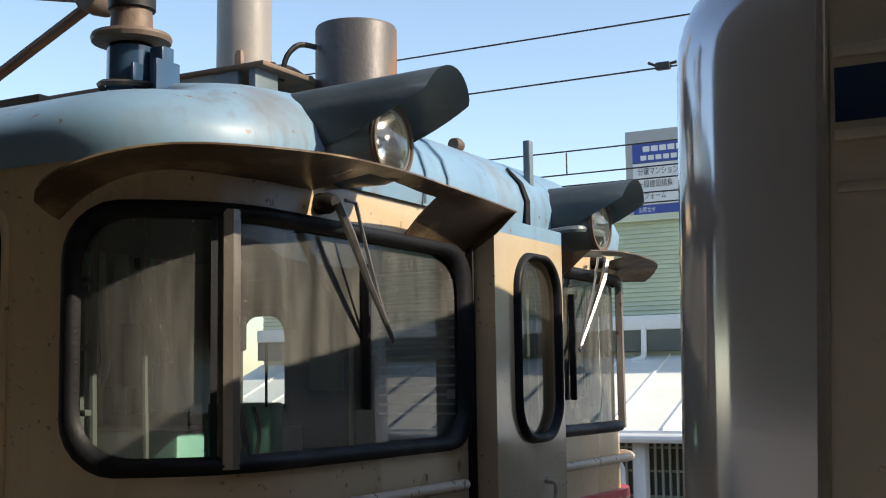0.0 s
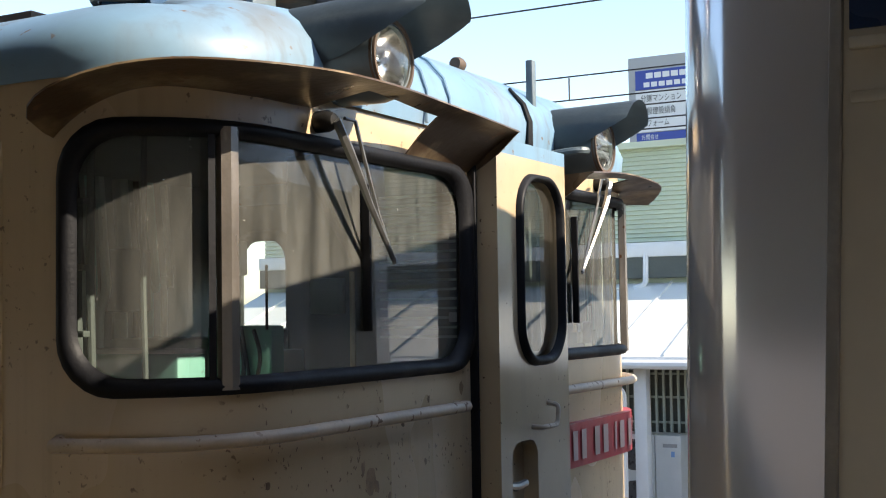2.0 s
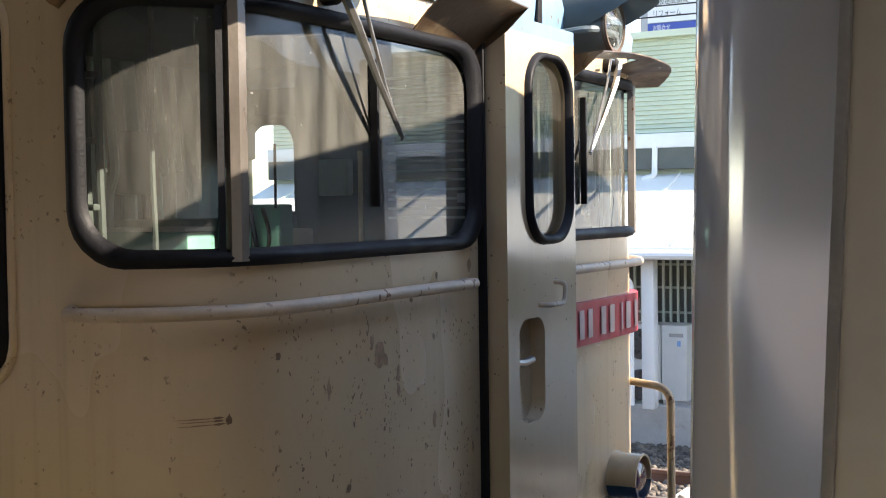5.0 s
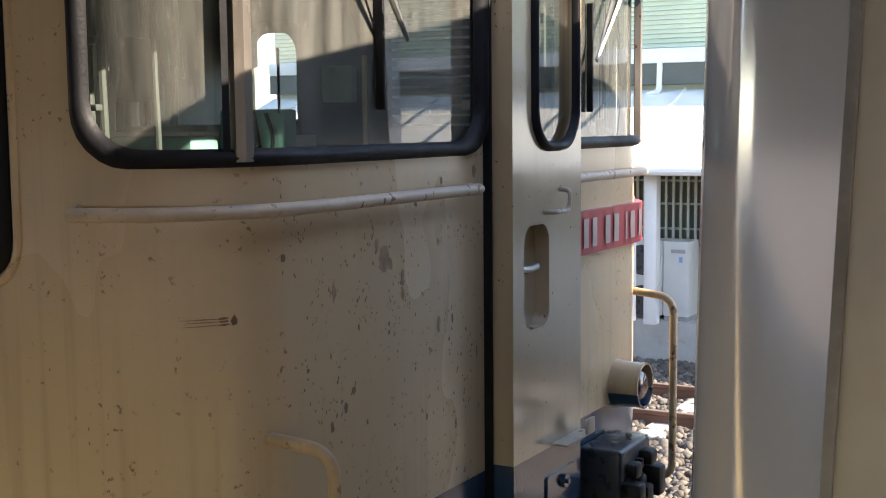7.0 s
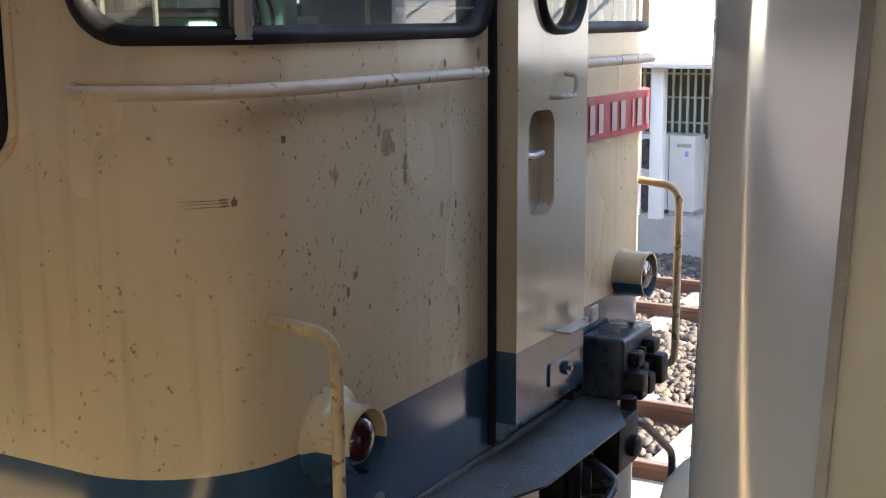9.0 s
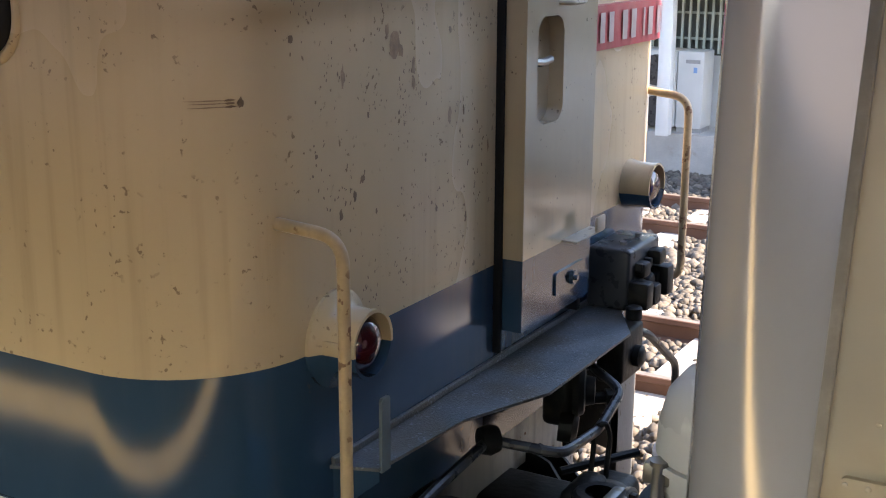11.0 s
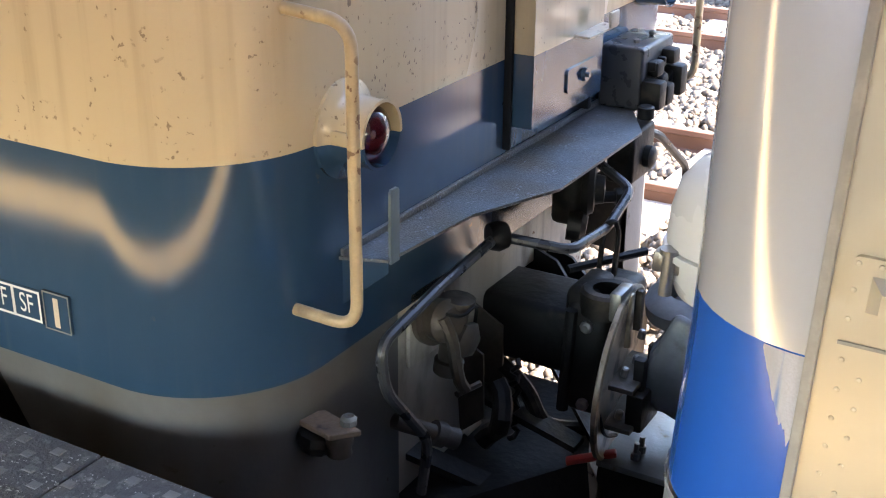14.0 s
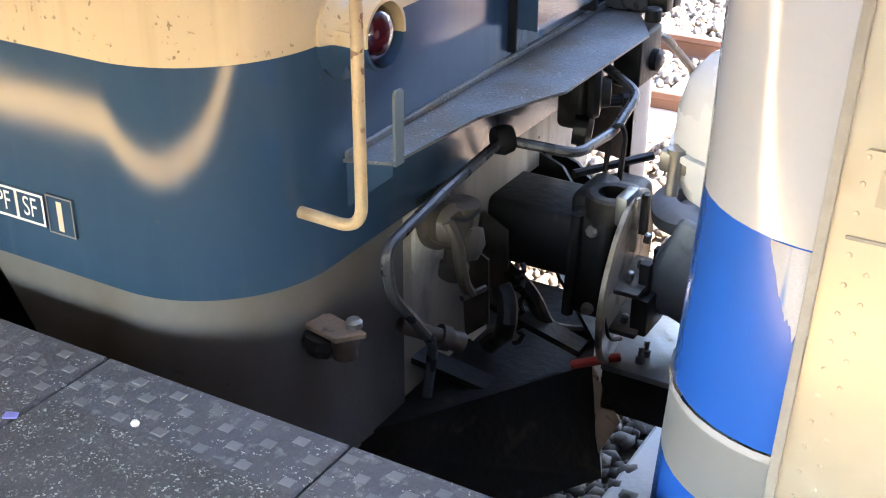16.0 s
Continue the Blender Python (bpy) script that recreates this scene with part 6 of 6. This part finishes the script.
def air_conditioner(x, y):
    a = thing("air_conditioner", (x, y, -0.65), "white outdoor air conditioner unit against the building", "air conditioner", "outdoor units")
    part("case", box((x - 0.25, y, -0.60), (x + 0.04, y + 0.35, 0.23), 0.012), AC_WHITE, a)
    part("foot", box((x - 0.24, y + 0.02, -0.65), (x + 0.03, y + 0.33, -0.60)), SEAL, a)
    part("vent", box((x - 0.16, y - 0.004, 0.10), (x + 0.0, y, 0.14)), SEAL, a)
    part("label", box((x - 0.07, y - 0.004, 0.0), (x - 0.03, y, 0.06)), mat("pale_blue_label", (0.2, 0.35, 0.6)), a)
    for z in (-0.40, 0.05):
        part("fan_grille", lathe([(0.17, 0), (0.17, 0.012), (0.15, 0.012), (0.04, 0.014), (0, 0.014)], (x - 0.49, y + 0.010, z - 0.04), (0, -1, 0), 24), BLACK_PIPE, a)
    part("case", box((x - 0.75, y + 0.012, -0.60), (x - 0.26, y + 0.35, 0.23), 0.012), AC_WHITE, a)


air_conditioner(-4.235, 9.85)


def sign_board():
    s = thing("sign_board", (-7, 20.5, -0.65), "tall grey-framed advertising board on a building, blue and white panels", "sign")
    part("sign_tower", box((-8.38, 20.0, -0.65), (-5.4, 22, 6.56), 0.02), SIGN_GREY, s, "grey board frame")
    f = 19.99
    part("panel", box((-8.22, f - 0.02, 5.90), (-6.0, f, 6.28)), SIGN_BLUE, s, "blue panel")
    part("panel", box((-8.22, f - 0.02, 5.06), (-6.0, f, 5.885)), SIGN_WHITE, s, "white panel")
    part("panel", box((-8.22, f - 0.02, 4.70), (-6.0, f, 5.045)), SIGN_BLUE, s, "blue panel")

    def put(cx, cz):
        return lambda u, v: Vector((cx + u * 0.75, f - 0.026, cz + v))
    for text, cz, size, m in (("分譲マンション", 5.71, 0.16, SIGN_BLACK), ("一般建設請負", 5.46, 0.16, SIGN_BLACK), ("リフォーム", 5.22, 0.155, SIGN_BLACK), ("お問合せ", 4.95, 0.12, SIGN_WHITE)):
        word("lettering", text, size, m, s, put(-8.12 + 0.5 * 0.75 * size * len(text), cz))
    for xx, w in ((-8.0, 0.14), (-7.83, 0.14), (-7.66, 0.14), (-7.49, 0.14), (-7.32, 0.14)):
        part("bar", box((xx, f - 0.024, 6.115), (xx + w, f - 0.02, 6.225)), SIGN_WHITE, s)
    for k in range(9):
        part("bar", box((-8.05 + 0.155 * k, f - 0.024, 5.945), (-7.93 + 0.155 * k, f - 0.02, 6.04)), SIGN_WHITE, s)
        part("bar", box((-8.1 + 0.17 * k, f - 0.024, 4.74), (-7.98 + 0.17 * k, f - 0.02, 4.85)), SIGN_WHITE, s)


sign_board()


wires = thing("overhead_line", (0, 6.5, GZ), "thin black overhead wires strung between two poles across the tracks", "overhead line")
for x in (-42.0, 42.0):
    part("pole", lathe([(0.16, -1.12), (0.12, 6.5), (0, 6.5)], (x, 9.2, 0), (0, 0, 1), 16), SLEEPER, wires, "concrete pole")
    part("cross_arm", box((x - 0.05, 5.6, 3.2), (x + 0.05, 9.2, 3.3)), RUSTY, wires)
    part("cross_arm", box((x - 0.05, 5.6, 4.1), (x + 0.05, 9.2, 4.2)), RUSTY, wires)
for y, z in ((5.9, 4.41), (6.0, 4.05), (7.4, 3.75), (7.5, 3.55), (7.55, 3.45), (7.6, 3.33), (7.7, 3.25)):
    part("wire", tube([(-42 + 3.5 * i, y, z) for i in range(25)], 0.007, 6), WIRE, wires)

bm = box((-3.02, 5.97, 4.03), (-2.90, 6.03, 4.09), 0.012)
bm = tube([(-3.08, 6.0, 4.10), (-3.0, 6.0, 4.06), (-2.85, 6.0, 4.08)], 0.012, 6, bm)
part("wire_clamp", bm, WIRE, wires, "small dark wire clamp")
part("dropper", tube([(-4.42, 7.5, 3.55), (-4.42, 7.5, 3.76)], 0.008, 6), WIRE, wires)

# ---- sleepers and ballast stones, last ----
for tr, yc, near in ((TRACKS[0], 0.06, True), (TRACKS[1], 3.76, False), (TRACKS[2], 7.48, False)):
    bm = box((-0.12, -1.0, -0.2), (0.12, 1.0, 0.0), 0.015, 1)
    ob = part("sleeper", bm, SLEEPER, tr, smooth=False)
    me = ob.data
    for k in range(-14, 10):
        if k > -14:
            ob = new("sleeper", me)
            ob.parent = tr
            ob.matrix_parent_inverse = Matrix.Translation(-tr.location)
        ob.location = (-1.05 + 0.60 * k, yc, -1.055)


def stones(name, x0, x1, y0, y1, count, z, size, seed, label):
    rng = np.random.default_rng(seed)
    base = np.array([(0, 0, 1), (0, 0, -0.7)] + [(math.cos(a), math.sin(a), h) for h, o in ((0.45, 0.0), (-0.3, 0.5)) for a in [2 * math.pi * (k + o) / 5 for k in range(5)]])
    faces = [(0, 2 + k, 2 + (k + 1) % 5) for k in range(5)] + [(1, 7 + (k + 1) % 5, 7 + k) for k in range(5)]
    for k in range(5):
        faces += [(2 + k, 7 + k, 2 + (k + 1) % 5), (2 + (k + 1) % 5, 7 + k, 7 + (k + 1) % 5)]
    verts, polys = [], []
    for i in range(count):
        p = base * (1 + rng.uniform(-0.2, 0.2, base.shape))
        s = size * rng.uniform(0.55, 1.25) * rng.uniform(0.7, 1.2, 3)
        a, t = rng.uniform(0, 6.28), rng.uniform(-0.7, 0.7)
        p = p * s
        c, n = math.cos(t), math.sin(t)
        p = np.stack([p[:, 0], c * p[:, 1] - n * p[:, 2], n * p[:, 1] + c * p[:, 2]], -1)
        c, n = math.cos(a), math.sin(a)
        p = np.stack([c * p[:, 0] - n * p[:, 1], n * p[:, 0] + c * p[:, 1], p[:, 2]], -1)
        p += (rng.uniform(x0, x1), rng.uniform(y0, y1), z + rng.uniform(-0.02, 0.02))
        verts += [tuple(v) for v in p]
        polys += [tuple(q + 12 * i for q in f) for f in faces]
    me = bpy.data.meshes.new(name)
    me.from_pydata(verts, [], polys)
    me.materials.append(STONE)
    me.polygons.foreach_set("use_smooth", [True] * len(me.polygons))
    ob = new(name, me)
    return tagged(ob, label, "ballast", kind="stuff")


stones("ballast", -2.6, -0.3, -1.4, 1.6, 5200, -1.10, 0.032, 1, "loose grey and brown ballast stones between the rails")
stones("ballast", -4.2, -0.6, 1.4, 5.6, 9500, -1.10, 0.035, 2, "loose sunlit ballast stones beside the track")
stones("ballast", -6.0, -1.8, 5.6, 9.8, 9000, -1.10, 0.038, 3, "loose sunlit ballast stones beside the track")
